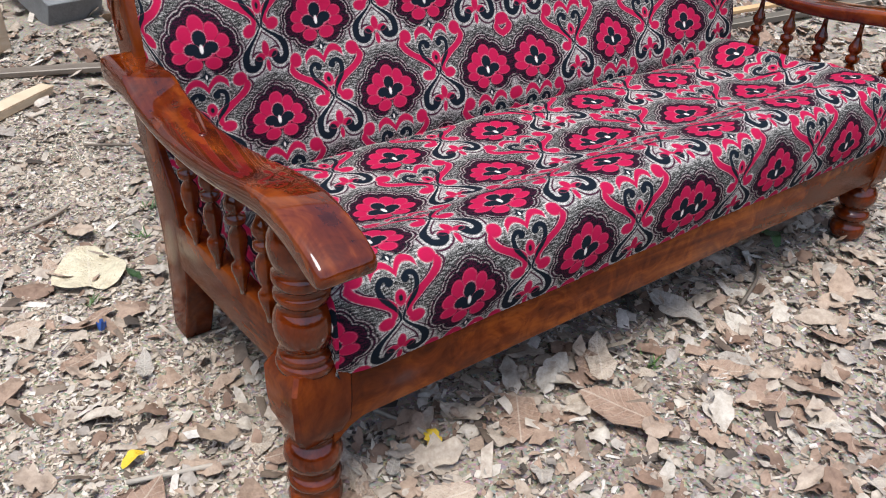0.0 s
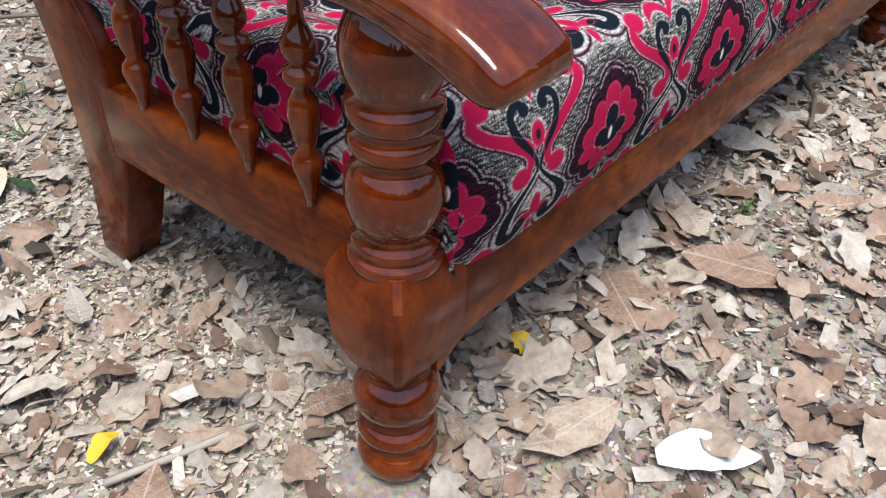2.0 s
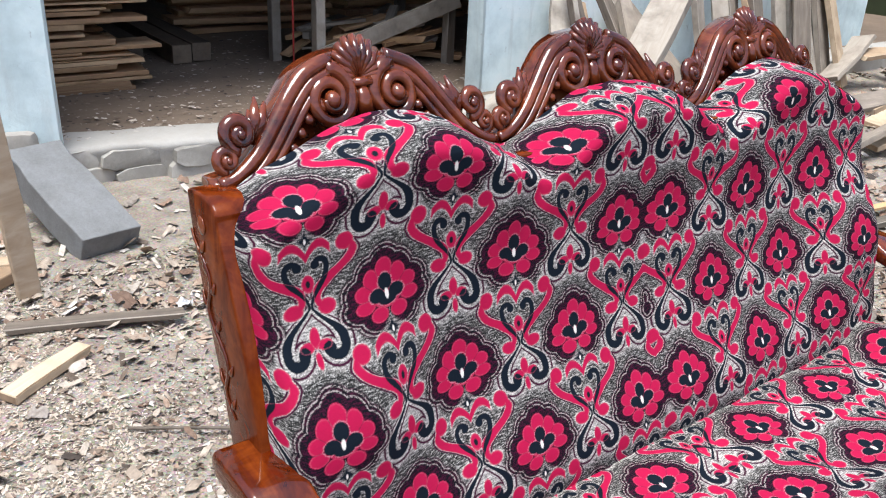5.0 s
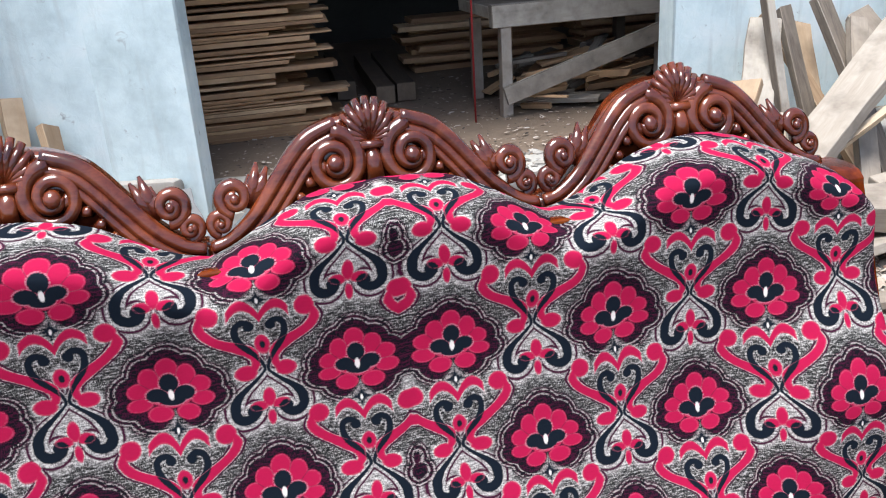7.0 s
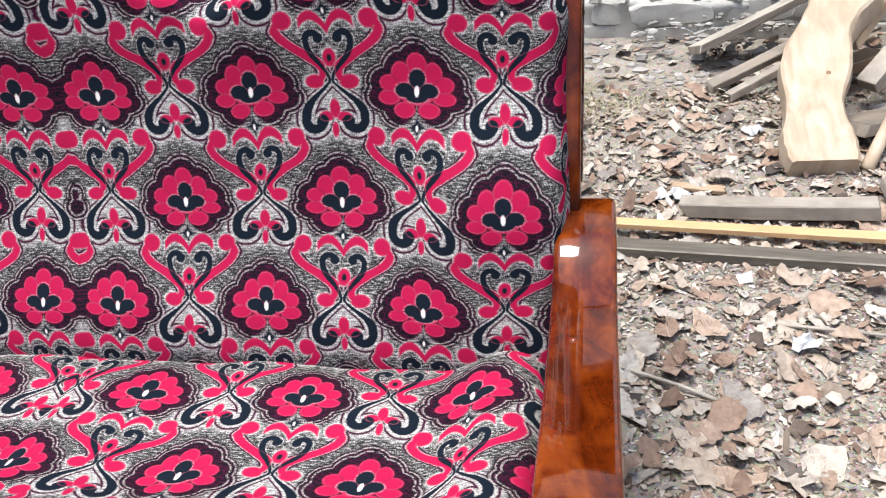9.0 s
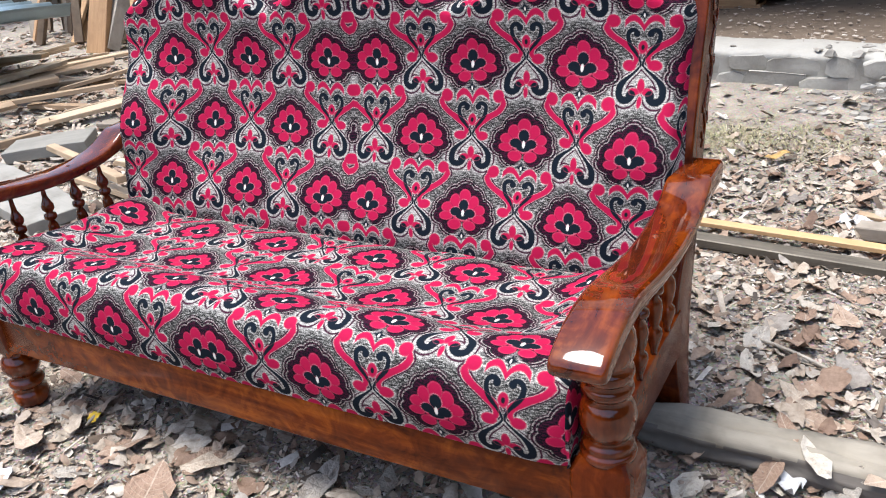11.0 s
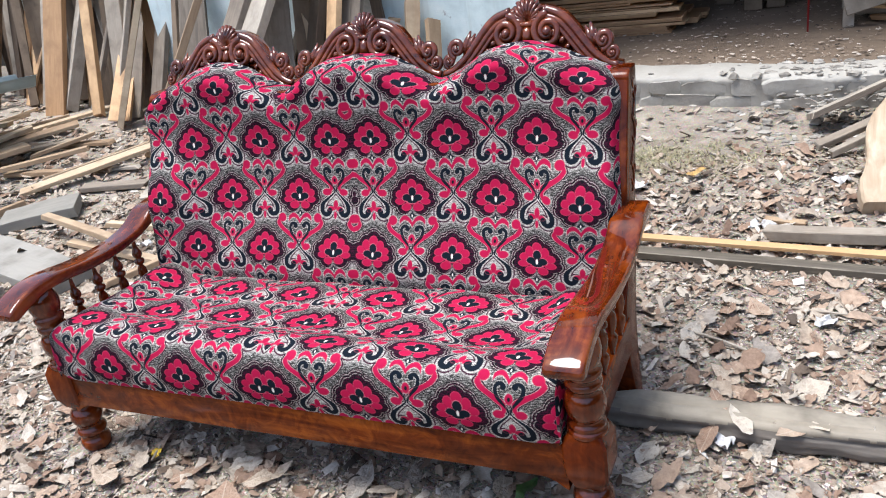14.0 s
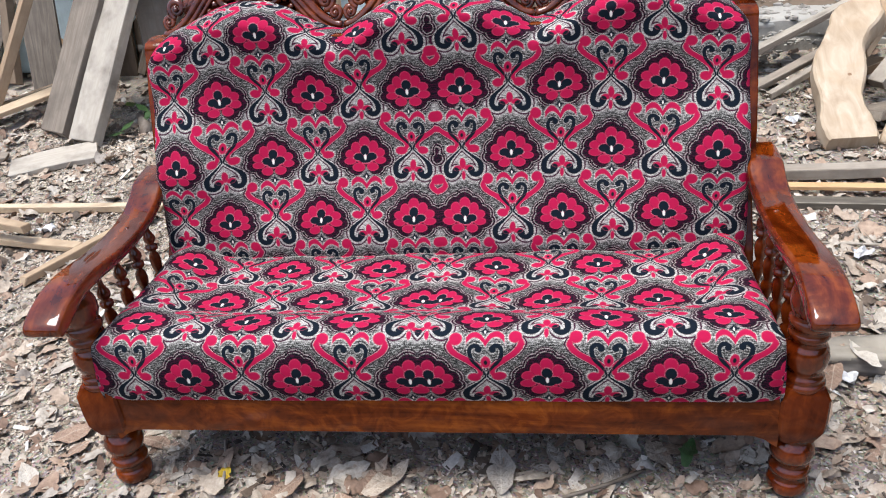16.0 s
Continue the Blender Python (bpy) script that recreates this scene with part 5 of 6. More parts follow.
# corrugated sheet over a black tarpaulin, far left of the yard
def corrugated():
    p0, along, across = Vector((-3.76, 2.86, 0.57)), Vector((-1.25, -2.40, 0.0)), Vector((-2.6, 0.52, 0.0))
    verts, faces = [], []
    nu, nv = 8, 180
    for i in range(nu + 1):
        for j in range(nv + 1):
            q = p0 + along * (i / nu) + across * (j / nv)
            q.z += 0.085 * max(math.cos(j / nv * 2 * math.pi * 9), 0) ** 2 - 0.02 + 0.02 * math.sin(i * 0.9)
            verts.append(q)
    k = nv + 1
    faces = [(i * k + j, i * k + j + 1, (i + 1) * k + j + 1, (i + 1) * k + j) for i in range(nu) for j in range(nv)]
    ob = part("roofing_sheet", (verts, faces), tin)
    mod = ob.modifiers.new("thick", "SOLIDIFY")
    mod.thickness = 0.004
    return tagged(ob, "blue-grey corrugated metal sheet lying on a covered pile", "metal sheet")


corrugated()
# tarpaulin block; its near-black also paints the shadowed gap below the sheet
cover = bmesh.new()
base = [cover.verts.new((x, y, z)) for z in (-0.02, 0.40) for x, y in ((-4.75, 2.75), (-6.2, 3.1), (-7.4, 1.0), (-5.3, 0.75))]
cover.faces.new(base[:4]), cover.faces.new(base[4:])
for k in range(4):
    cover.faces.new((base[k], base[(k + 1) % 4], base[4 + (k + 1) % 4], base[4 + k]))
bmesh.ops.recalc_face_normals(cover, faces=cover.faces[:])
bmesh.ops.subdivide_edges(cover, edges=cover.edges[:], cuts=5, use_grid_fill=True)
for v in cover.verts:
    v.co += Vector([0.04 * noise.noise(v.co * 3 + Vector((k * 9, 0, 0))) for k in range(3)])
tagged(part("tarpaulin", smooth_by_angle(cover, 60), shaded_black_plastic), "black plastic tarpaulin over a low pile, with the sheet's shadow in its colour", "tarpaulin")

# far left: dark yard wall with greenery, pale pole
tagged(part("wall_yard", box((-13.0, 6.2, -0.1), (-6.5, 6.4, 1.25), 0.02, 1), dark_wall), "dark grey yard wall", "wall", kind="structure")
tagged(part("pillar", box((-9.9, 5.0, -0.05), (-9.2, 5.3, 0.75), 0.03, 2, 0.03), cement), "pale plastered stub pillar by the yard wall", "pillar")
pole = part("pole", tube([(-8.0, 5.0, -0.05), (-7.9, 5.1, 1.1), (-7.75, 5.3, 2.4)], 0.06, 1.0, 8), paper_mat)
tagged(pole, "whitewashed wooden pole standing by the wall", "pole")


def leaf_mesh(name, mat, length=1.0, wide=0.5, curl=0.15, seed=0, jag=0.05, rows=9):
    """One leaf of unit length: pointed outline, folded along its rib, curling."""
    r = random.Random(seed)
    verts, faces = [], []
    for i in range(rows + 1):
        t = i / rows
        w = wide * math.sin(math.pi * min(t * 0.93 + 0.07, 1)) ** 0.75 * (1.15 - 0.45 * t) / 2
        bend = curl * math.sin(t * 2.4 + r.uniform(-0.2, 0.2)) + 0.5 * curl * math.sin(t * 7 + seed)
        tear = 0.45 if seed % 4 == 2 and i == rows - 1 else 1.0
        for k in (-1, -0.5, 0, 0.5, 1):
            verts.append(((t - 0.5) * length, k * w * tear * (1 + r.uniform(-jag, jag) * 5 * (abs(k) == 1)), bend + curl * 0.8 * abs(k) * w * 2 + r.uniform(-jag, jag) * 0.25))
    for i in range(rows):
        for k in range(4):
            a = i * 5 + k
            faces.append((a, a + 1, a + 6, a + 5))
    return mesh_of(name, verts, faces, mat)


def foliage_cluster(name, centre, size, count, leaf, label, category, mat):
    """A bush of many small leaves on thin stems."""
    r = random.Random(int(abs(centre[0]) * 100))
    root = thing(name, (centre[0], centre[1], 0), label, category)
    shapes = []
    for i in range(count):
        p = Vector((r.gauss(0, size[0] / 2), r.gauss(0, size[1] / 2), centre[2] + r.gauss(0, size[2] / 2)))
        a, b = r.uniform(0, 6.28), r.uniform(-0.9, 0.6)
        d = Vector((math.cos(a) * math.cos(b), math.sin(a) * math.cos(b), math.sin(b)))
        s = d.cross(Vector((0, 0, 1))).normalized() * leaf * 0.3
        q = p + d * leaf
        shapes.append(([p, p.lerp(q, 0.5) + s, q, p.lerp(q, 0.5) - s], [(0, 1, 2, 3)]))
    part("crown", joined(*shapes), mat, root)
    part("trunk", tube([(0, 0, -0.05), (0.05, 0, centre[2] * 0.5), (0, 0.05, centre[2])], [0.05, 0.04, 0.02], 1, 8), grey_z, root)
    return root


foliage_cluster("bush", (-9.1, 5.0, 1.20), (1.5, 0.6, 0.42), 2600, 0.11, "dense green bush over the yard wall", "bush", foliage)
foliage_cluster("sapling", (-8.4, 4.5, 0.42), (0.30, 0.3, 0.22), 60, 0.17, "small broad-leaved green sapling", "plant", foliage)
foliage_cluster("seedling", (-1.90, 2.60, 0.12), (0.10, 0.08, 0.05), 6, 0.10, "green seedling sprouting by the planks", "plant", foliage)

# ---- leaf litter ----
def dry_leaf(seed):
    """One dry leaf of unit length with a nicked, crumpled blade."""
    r = random.Random(seed + 300)
    wide, along, across = r.uniform(0.42, 0.72), r.uniform(-0.2, 0.5), r.uniform(-0.3, 0.9)
    verts, faces = [], []
    for i in range(7):
        t = i / 6
        w = wide / 2 * max(math.sin(math.pi * (0.03 + 0.96 * t)), 0.03) ** 0.75 * (1.15 - 0.35 * t)
        for k in (-1, -0.5, 0, 0.5, 1):
            x, y = t - 0.5 + r.uniform(-0.02, 0.02) * abs(k), k * w * (r.uniform(0.78, 1.08) if abs(k) == 1 else 1)
            q = Vector((x * 3, y * 4.5, seed * 2.3))
            verts.append((x, y, along * x * x + across * y * y + 0.10 * noise.noise(q) + 0.05 * noise.noise(q * 2.4)))
    for i in range(6):
        faces += [(i * 5 + k, i * 5 + k + 1, i * 5 + k + 6, i * 5 + k + 5) for k in range(4)]
    return mesh_of("leaf", verts, faces, leaf_veined)


LEAVES = [dry_leaf(i) for i in range(16)]


def lay(mesh, x, y, size, turn, tip=0, roll=0, name="leaf", up=0.006):
    ob = new(name, mesh)
    ob.matrix_world = pose(x, y, ground_height(x, y) + up + 0.04 * size, roll, tip, turn) @ Matrix.Diagonal((size, size, size, 1))
    return ob


def under_sofa(x, y, reach=0.03):
    """Whether a piece of this reach would cut into a foot of the sofa."""
    return math.hypot(abs(x) - 0.826, y - 0.152) < 0.046 + reach or abs(abs(x) - 0.79) < 0.032 + reach and abs(y - 0.73) < 0.034 + reach


def bare(x, y):
    """How free of leaves a spot is: the swept strip behind the left end of the sofa."""
    d = math.exp(-(((x + 0.75) / 0.75) ** 2 + ((y - 1.7) / 0.85) ** 2))
    e = math.exp(-(((x - 0.35) / 0.9) ** 2 + ((y - 2.9) / 0.5) ** 2))
    if y > 2.8 and -0.6 < x < 1.15:
        return 1.0
    return min(1.0, max(d, e) * 1.15)


# leaves propped against the log
for x, y, size, turn, tip in ((1.16, 0.55, 0.12, 40, -50), (1.62, 0.54, 0.13, 100, -40), (1.86, 0.56, 0.14, 170, 35), (1.02, 0.53, 0.10, 250, 25), (1.40, 0.69, 0.12, 310, -30), (2.1, 0.53, 0.13, 20, 40)):
    lay(LEAVES[int(x * 10) % 16], x, y, size, turn, tip, 12, up=0.03).parent = ground

rl = random.Random(21)
count = 0
while count < 290:
    x, y = rl.uniform(-1.7, 2.0), rl.uniform(-0.6, 1.6)
    size = 0.05 + 0.075 * rl.random() ** 1.4
    if under_sofa(x, y, size * 0.5) or rl.random() < bare(x, y) * 0.9:
        continue
    ob = lay(rl.choice(LEAVES), x, y, size, rl.uniform(0, 360), rl.uniform(-16, 16), rl.uniform(-22, 22))
    ob.parent = ground
    count += 1


def scatter(n, lo, hi, size, shapes, seed, thin=0.9, tilt=0.35, rise=0.004):
    """Many small leaf pieces joined into one mesh."""
    r = np.random.RandomState(seed)
    verts, faces, k = [], [], 0
    tried = 0
    while tried < n:
        tried += 1
        x, y = r.uniform(lo[0], hi[0]), r.uniform(lo[1], hi[1])
        s = size[0] + (size[1] - size[0]) * r.rand() ** 1.7
        if y > (3.24 + ledge_line(x) if x > -2.2 else 3.36 - 0.25 * x if x > -6.4 else 5.5) or r.rand() < bare(x, y) * thin or under_sofa(x, y, s * 0.4):
            continue
        v, f = shapes[r.randint(len(shapes))]
        a = r.uniform(0, 2 * math.pi)
        c, d = math.cos(a), math.sin(a)
        p = v * s
        tx, ty = r.normal(0, tilt, 2)
        z = p[:, 2] + p[:, 0] * tx + p[:, 1] * ty
        z = z - z.min() + ground_height(x, y) + r.uniform(0, rise)
        verts.append(np.stack([x + p[:, 0] * c - p[:, 1] * d, y + p[:, 0] * d + p[:, 1] * c, z], 1))
        faces += [tuple(q + k for q in face) for face in f]
        k += len(v)
    return np.concatenate(verts).tolist(), faces


def curled_leaf(seed):
    """A dry leaf of unit length: ragged outline, rolled along and across, crumpled, sometimes torn off."""
    r = random.Random(seed + 700)
    wide, along, across = r.uniform(0.38, 0.75), r.uniform(-0.5, 1.0), r.uniform(-0.8, 1.8)
    stop = r.choice((1.0, 1.0, 0.8, 0.6))
    verts, faces = [], []
    for i in range(10):
        t = i / 9 * stop
        w = wide / 2 * (max(math.sin(math.pi * (0.04 + 0.95 * t)), 0.03)) ** 0.8 * (1.15 - 0.4 * t)
        nick = [r.uniform(0.35, 0.8) if r.random() < 0.22 else r.uniform(0.88, 1.1) for _ in range(2)]
        for k in range(-3, 4):
            y = k / 3 * w * (nick[k > 0] if abs(k) == 3 else (nick[k > 0] + 1) / 2 if abs(k) == 2 else 1)
            x = t - 0.5 * stop + r.uniform(-0.025, 0.025) * abs(k) / 3
            q = Vector((x * 3.2, y * 4.5, seed * 1.7))
            verts.append((x, y, along * x * x + across * y * y + 0.13 * noise.noise(q) + 0.06 * noise.noise(q * 2.6) + 0.02 * (k == 0)))
    for i in range(9):
        faces += [(i * 7 + k, i * 7 + k + 1, i * 7 + k + 8, i * 7 + k + 7) for k in range(6)]
    return np.array(verts), faces


def leaf_shape(seed, wide, curl):
    r = random.Random(seed)
    pts = [(-0.5, 0), (-0.25, -wide * 0.42), (0.05, -wide * 0.5), (0.3, -wide * 0.3), (0.5, 0), (0.3, wide * 0.32), (0.03, wide * 0.5), (-0.27, wide * 0.4)]
    if seed % 3 == 0:
        pts = [(x * r.uniform(0.5, 1.1), y * r.uniform(0.5, 1.2)) for x, y in pts]
    v = [(x + r.uniform(-0.06, 0.06), y + r.uniform(-0.07, 0.07), curl * (x * x + 1.5 * y * y) * 2 + r.uniform(-0.04, 0.04)) for x, y in pts] + [(-0.15, 0, 0.0), (0.15, 0, 0.0)]
    f = [(0, 1, 8), (1, 2, 9, 8), (2, 3, 9), (3, 4, 9), (4, 5, 9), (5, 6, 9), (6, 7, 8, 9), (7, 0, 8)]
    return np.array(v), f


def chip_shape(seed):
    r = random.Random(seed)
    a, b, h = 0.5, r.uniform(0.1, 0.4), r.uniform(0.03, 0.15)
    v = [(-a, -b, 0), (a, -b * r.uniform(0.4, 1), 0), (a * r.uniform(0.6, 1), b, 0), (-a, b * r.uniform(0.5, 1), 0), (-a * 0.8, 0, h), (a * 0.7, 0, h)]
    f = [(0, 1, 5, 4), (1, 2, 5), (2, 3, 4, 5), (3, 0, 4)]
    return np.array(v), f


FORMS = [leaf_shape(i, 0.4 + 0.05 * (i % 7), (-0.3, 0.15, 0.35, 0.5)[i % 4]) for i in range(14)]
CHIPS = [chip_shape(i) for i in range(10)]
CURLED = [curled_leaf(i) for i in range(24)]
tagged(part("leaf_litter", scatter(5600, (-4.2, -1.3), (3.6, 3.3), (0.03, 0.11), CURLED, 1, 0.9, 0.22), leaf_dry), "dry brown fallen leaves and leaf pieces", "leaf litter", kind="stuff")
tagged(part("leaf_litter", scatter(7500, (-9.0, -1.5), (6.5, 5.6), (0.05, 0.12), CURLED, 2, 0.9, 0.22), leaf_dry), "dry brown fallen leaves and leaf pieces", "leaf litter", kind="stuff")
tagged(part("leaf_litter", scatter(26000, (-2.6, -1.0), (2.4, 2.7), (0.010, 0.042), FORMS, 6, 0.7, 0.4), leaf_dry), "small broken pieces of dry leaves", "leaf litter", kind="stuff")
tagged(part("wood_chips", scatter(70000, (-2.4, -1.0), (2.3, 2.7), (0.004, 0.020), CHIPS, 3, 0.3, 0.3, 0.003), chips), "wood chips, bark and sawdust bits", "wood chips", kind="stuff")
tagged(part("wood_chips", scatter(60000, (-1.7, -0.75), (1.5, 1.9), (0.004, 0.013), CHIPS, 13, 0.0, 0.3, 0.002), chips), "fine sawdust crumbs and bark bits", "wood chips", kind="stuff")
tagged(part("wood_chips", scatter(14000, (-6.0, -1.4), (5.0, 3.3), (0.015, 0.06), CHIPS, 4, 0.35, 0.3, 0.003), chips), "wood chips, bark and sawdust bits", "wood chips", kind="stuff")

def floor_bits(n, seed):
    r = np.random.RandomState(seed)
    verts, faces, k = [], [], 0
    for _ in range(n):
        x, y = r.uniform(-1.2, 3.2), 3.66 + 2.4 * r.rand() ** 1.5
        s = 0.006 + 0.032 * r.rand() ** 2
        v, f = CHIPS[r.randint(len(CHIPS))]
        a = r.uniform(0, 6.28)
        p = v * s
        verts.append(np.stack([x + p[:, 0] * math.cos(a) - p[:, 1] * math.sin(a), y + p[:, 0] * math.sin(a) + p[:, 1] * math.cos(a), p[:, 2] + FLOOR + 0.012], 1))
        faces += [tuple(q + k for q in face) for face in f]
        k += len(v)
    return np.concatenate(verts).tolist(), faces


tagged(part("wood_chips", floor_bits(4200, 9), chips), "wood chips and bark scattered on the shed floor", "wood chips", kind="stuff")

tagged(part("leaf_litter", scatter(6000, (-7.0, -7.0), (6.0, -1.0), (0.04, 0.12), FORMS, 12, 0.0, 0.3), leaf_dry), "dry brown fallen leaves and leaf pieces", "leaf litter", kind="stuff")
tagged(part("wood_chips", scatter(9000, (-6.0, -5.0), (5.0, -0.9), (0.012, 0.05), CHIPS, 14, 0.0, 0.3, 0.003), chips), "wood chips, bark and sawdust bits", "wood chips", kind="stuff")
for i in range(16):
    x = 0.98 + 1.3 * rl.random()
    ob = lay(rl.choice(LEAVES), x, 0.615 - 0.02 * (x - 0.72) + rl.uniform(-0.05, 0.05), 0.06 + 0.06 * rl.random(), rl.uniform(0, 360), rl.uniform(-15, 15), rl.uniform(-15, 15), up=0.078)
    tagged(ob, "dry tan leaf fallen on the old log", "leaf", "leaves on the log")

tagged(part("sawdust", scatter(80000, (-2.6, 0.2), (-0.70, 3.0), (0.004, 0.014), CHIPS, 23, 0.0, 0.3, 0.002), sawdust), "pale sawdust and shavings strewn on the earth", "sawdust", kind="stuff")

# single leaves and scraps that stand out
def heart_leaf():
    """A broad heart-shaped leaf of unit length with a pointed tip, its margin wavy."""
    r = random.Random(8)
    verts, faces = [(-0.42, 0, 0.0)], []
    n = 30
    for ring in (0.5, 1.0):
        for k in range(n):
            a = 2 * math.pi * k / n
            q = 0.46 + 0.10 * math.cos(a) ** 5 - 0.10 * math.exp(-((abs(a - math.pi)) / 0.28) ** 2) + r.uniform(-0.012, 0.012) * ring
            x, y = -0.05 + (q * math.cos(a) * (0.95 + 0.12 * (math.cos(a) > 0.93))) * ring, 0.92 * q * math.sin(a) * ring
            verts.append((x, y, 0.05 * ring * math.sin(3 * a + 0.5) + 0.12 * y * y))
    verts[0] = (-0.05, 0, 0.0)
    for k in range(n):
        j = (k + 1) % n
        faces += [(0, 1 + k, 1 + j), (1 + k, 1 + n + k, 1 + n + j, 1 + j)]
    return mesh_of("teak_leaf", verts, faces, pale_leaf)


big_leaf = heart_leaf()
SINGLES = [("fallen_leaf", big_leaf, -0.91, 1.06, 0.20, 75, "large pale yellow fallen leaf"), ("fallen_leaf", leaf_mesh("yellow_leaf", yellow_leaf, 1.0, 0.75, 0.12, 41), -0.555, 0.155, 0.045, 90, "small bright yellow fallen leaf"),
           ("fallen_leaf", leaf_mesh("yellow_leaf", yellow_leaf, 1.0, 0.5, 0.15, 42), -1.022, 0.411, 0.05, 10, "small yellow fallen leaf"), ("fallen_leaf", leaf_mesh("white_leaf", bleached, 1.0, 0.5, 0.06, 43, 0.01), -0.555, -0.125, 0.125, -50, "white bleached fallen leaf"),
           ("fallen_leaf", leaf_mesh("green_leaf", foliage, 1.0, 0.5, 0.2, 44), 0.61, 0.25, 0.09, 70, "green fallen leaf under the sofa"), ("fallen_leaf", leaf_mesh("green_leaf", foliage, 1.0, 0.5, 0.2, 45), -0.83, 0.98, 0.05, 110, "small pale green fallen leaf"),
           ("fallen_leaf", LEAVES[0], -0.15, 0.14, 0.13, 80, "brown dry fallen leaf"), ("fallen_leaf", LEAVES[2], -0.20, 0.01, 0.17, 115, "long tan dry fallen leaf"), ("fallen_leaf", LEAVES[5], 0.15, 0.18, 0.16, 95, "long tan dry fallen leaf under the rail"),
           ("fallen_leaf", LEAVES[3], -0.92, 0.65, 0.09, 70, "reddish brown dry fallen leaf"), ("fallen_leaf", LEAVES[4], -0.13, 0.14, 0.15, 50, "large brown dry fallen leaf"), ("fallen_leaf", LEAVES[6], -1.05, 0.30, 0.14, 40, "broad brown dry fallen leaf"),
           ("fallen_leaf", LEAVES[1], -0.64, 0.02, 0.14, 160, "broad brown dry fallen leaf"), ("fallen_leaf", leaf_mesh("ochre_leaf", ochre_leaf, 1.0, 0.6, 0.2, 46), 0.754, 2.39, 0.10, 20, "ochre dry fallen leaf")]
for name, me, x, y, size, turn, label in SINGLES:
    tagged(lay(me, x, y, size, turn, 0, 0, name, 0.012), label, "leaf", "fallen leaves")


def scrap(x, y, w, h, turn, seed, label, mat=paper_mat):
    r = random.Random(seed)
    verts = [((i / 5 - 0.5) * w + r.uniform(-0.1, 0.1) * w, (j / 4 - 0.5) * h + r.uniform(-0.08, 0.08) * h, 0.012 + r.uniform(0, 0.03)) for j in range(5) for i in range(6)]
    faces = [(j * 6 + i, j * 6 + i + 1, j * 6 + i + 7, j * 6 + i + 6) for j in range(4) for i in range(5)]
    ob = part("paper_scrap", (verts, faces, False), mat)
    ob.matrix_world = pose(x, y, ground_height(x, y), 0, 0, turn)
    return tagged(ob, label, "scrap", "white scraps")


for i, (x, y, w, h, turn) in enumerate(((0.49, 2.28, 0.11, 0.08, 10), (1.05, 0.545, 0.07, 0.05, -30), (-1.78, 0.35, 0.06, 0.05, 20), (1.3, 1.2, 0.06, 0.04, 0), (1.06, 1.94, 0.10, 0.05, 5), (-2.6, 0.73, 0.12, 0.07, 0), (-2.05, 1.05, 0.08, 0.05, 40), (1.75, 0.35, 0.10, 0.05, 15), (1.35, 2.35, 0.07, 0.05, 50), (-0.35, 2.3, 0.05, 0.04, 0), (-1.85, 1.55, 0.07, 0.05, 0))):
    scrap(x, y, w, h, turn, i, "crumpled white scrap on the ground")
scrap(-2.577, 0.685, 0.16, 0.10, 20, 31, "crumpled teal plastic scrap on the ground", teal_plastic)
scrap(-0.953, 0.817, 0.018, 0.012, 20, 32, "small blue plastic scrap on the ground", blue_plastic)


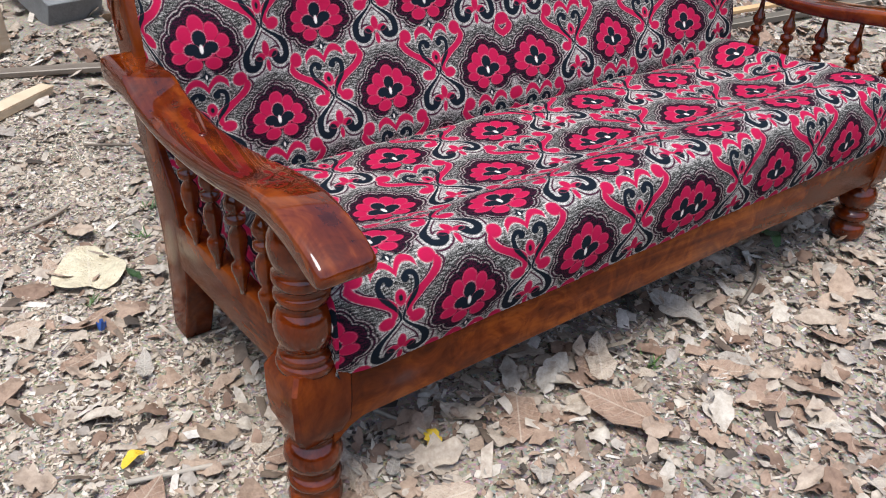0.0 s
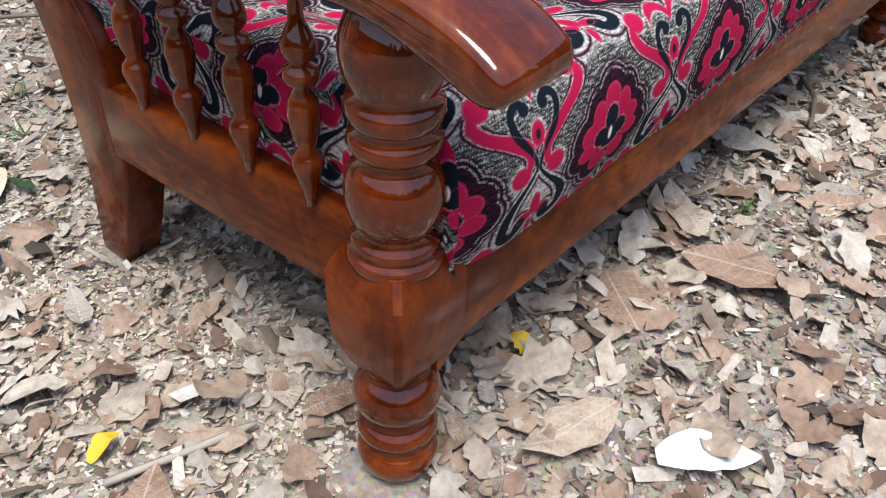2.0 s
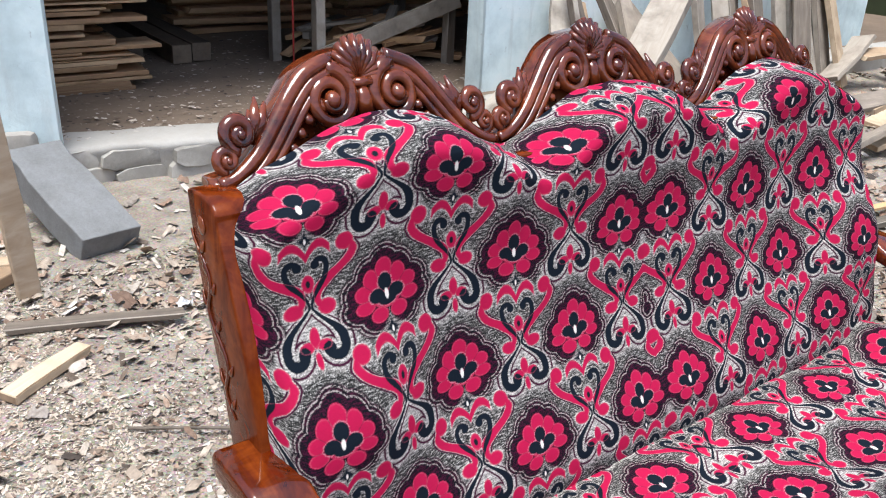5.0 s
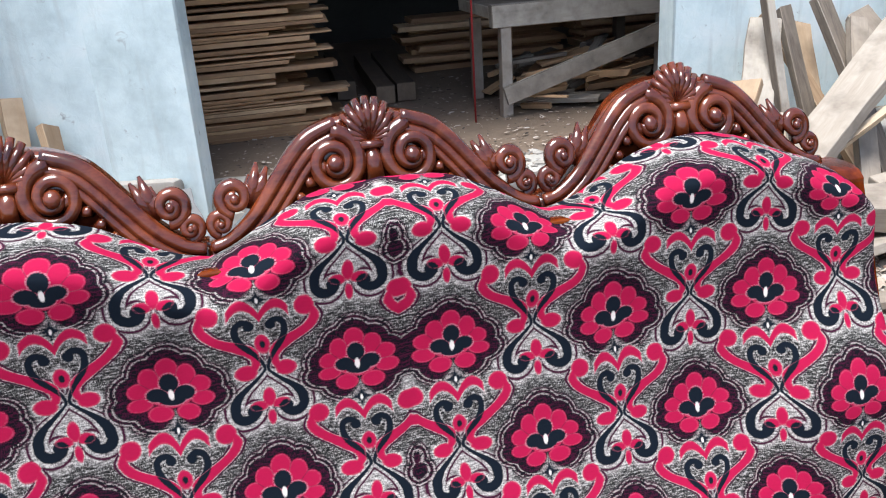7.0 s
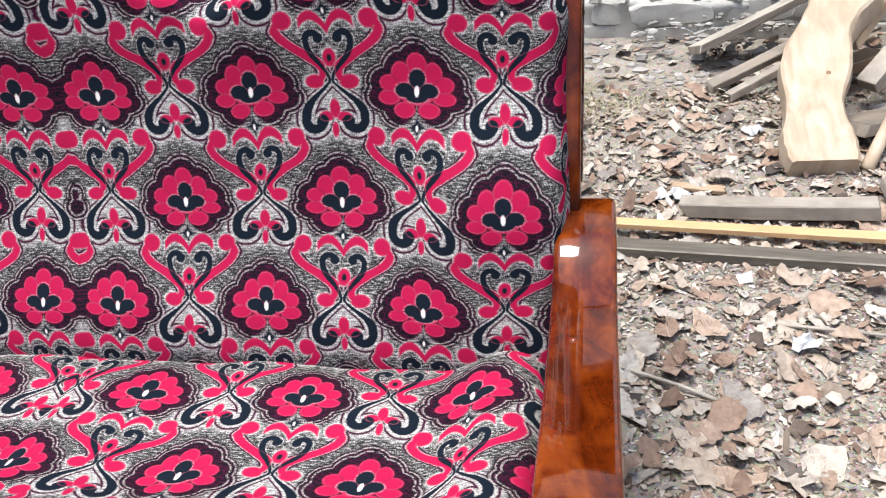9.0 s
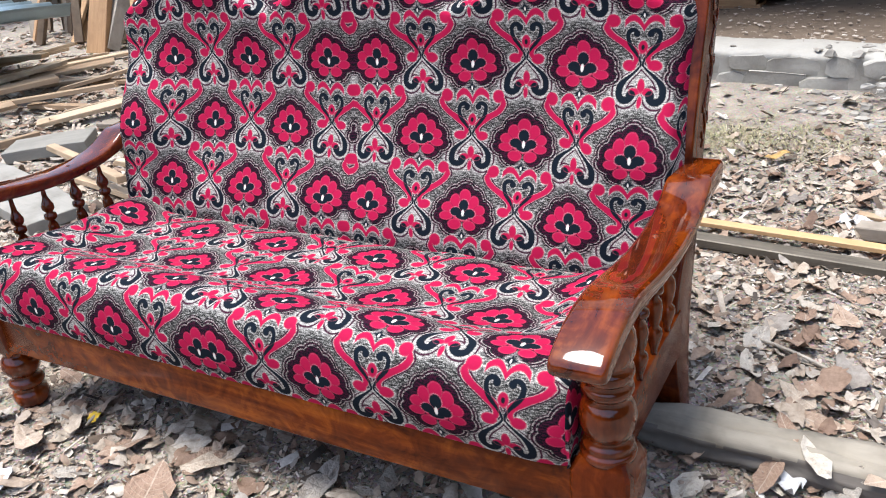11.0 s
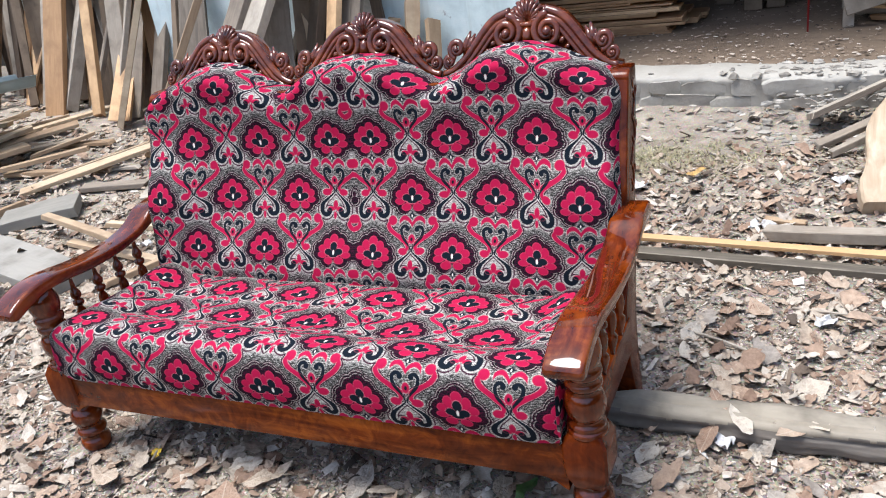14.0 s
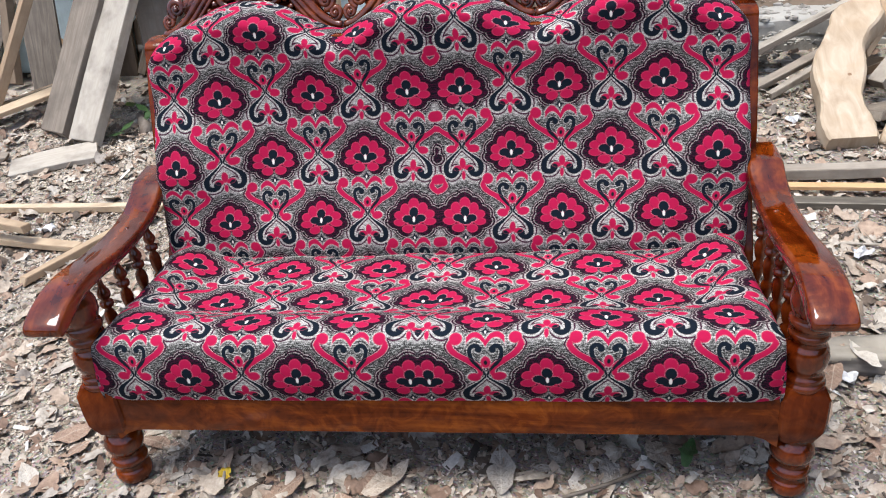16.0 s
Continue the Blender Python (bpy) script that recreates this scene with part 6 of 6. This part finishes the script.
def sprout(x, y, seed):
    """A tuft of a few short green blades."""
    r = random.Random(seed)
    shapes = []
    for _ in range(14):
        a, ln = r.uniform(0, 6.28), r.uniform(0.015, 0.04)
        p = Vector((x + r.gauss(0, 0.008), y + r.gauss(0, 0.008), ground_height(x, y)))
        d, s = Vector((math.cos(a), math.sin(a), r.uniform(0.3, 1.2))).normalized() * ln, Vector((-math.sin(a), math.cos(a), 0)) * 0.0022
        shapes.append(([p - s * 0.4, p + s * 0.4, p + d * 0.6 + s, p + d, p + d * 0.6 - s], [(0, 1, 2, 4), (4, 2, 3)]))
    return tagged(part("grass_tuft", joined(*shapes), foliage), "small green grass tuft among the leaves", "grass", "grass tufts")


for i, (x, y) in enumerate(((-0.754, 1.15), (-0.945, 0.947), (-0.039, 0.076), (-0.691, 1.274))):
    sprout(x, y, i)
twigs = [((-1.05, 0.37), (-0.88, 0.31)), ((-1.0, 1.35), (-0.86, 1.40)), ((-0.72, 1.75), (-0.30, 1.45)), ((-0.60, 0.28), (-0.55, 0.12)), ((1.2, 1.3), (1.5, 1.25)), ((0.9, 1.1), (1.1, 1.0)), ((-1.5, 0.3), (-1.3, 0.5)), ((0.3, 0.1), (0.5, 0.2))]
for (x, y), (p, q) in twigs:
    ob = part("twig", tube(rounded([(x, y, ground_height(x, y) + 0.012), ((x + p) / 2 + 0.01, (y + q) / 2 - 0.01, ground_height(x, y) + 0.02), (p, q, ground_height(p, q) + 0.014)], 4), [0.005] * 8 + [0.003], 1, 6), grey_x)
    tagged(ob, "thin dry brown twig on the ground", "twig", "twigs")

# the yard closed round and behind: tall dark tree belts, unseen, added for reflections
for name, lo, hi in (("backdrop_left", (-14.2, -9, -0.2), (-14, 14, 3.2)), ("backdrop_right", (9.0, -9, -0.2), (9.2, 14, 4.0)), ("backdrop_rear", (-14, 13.8, -0.2), (12, 14, 6.0))):
    tagged(part(name, box(lo, hi, 0, 1), unseen_tree_belt), "unseen dark green tree belt added to close the yard and darken reflections", "backdrop", kind="structure")


def unseen_tree_line():
    """An unseen tree belt added before the yard to shape reflections: uneven, low between the crowns."""
    xs = [-14 + 0.25 * i for i in range(105)]
    verts, faces = [], []
    for x in xs:
        hi = 2.2 + 3.6 * max(noise.noise(Vector((x * 0.33, 4.1, 0))), -0.1) + 1.3 * noise.noise(Vector((x * 1.1, 0, 2)))
        verts += [(x, -9.0, -0.2), (x, -9.0, hi), (x, -9.3, hi), (x, -9.3, -0.2)]
    for i in range(len(xs) - 1):
        faces += [(i * 4 + k, i * 4 + 4 + k, i * 4 + 5 + k, i * 4 + 1 + k) for k in range(3)]
    return verts, faces


tagged(part("backdrop_front", unseen_tree_line(), unseen_tree_belt), "unseen dark green tree belt added before the yard, gapped to shape reflections", "backdrop", kind="structure")
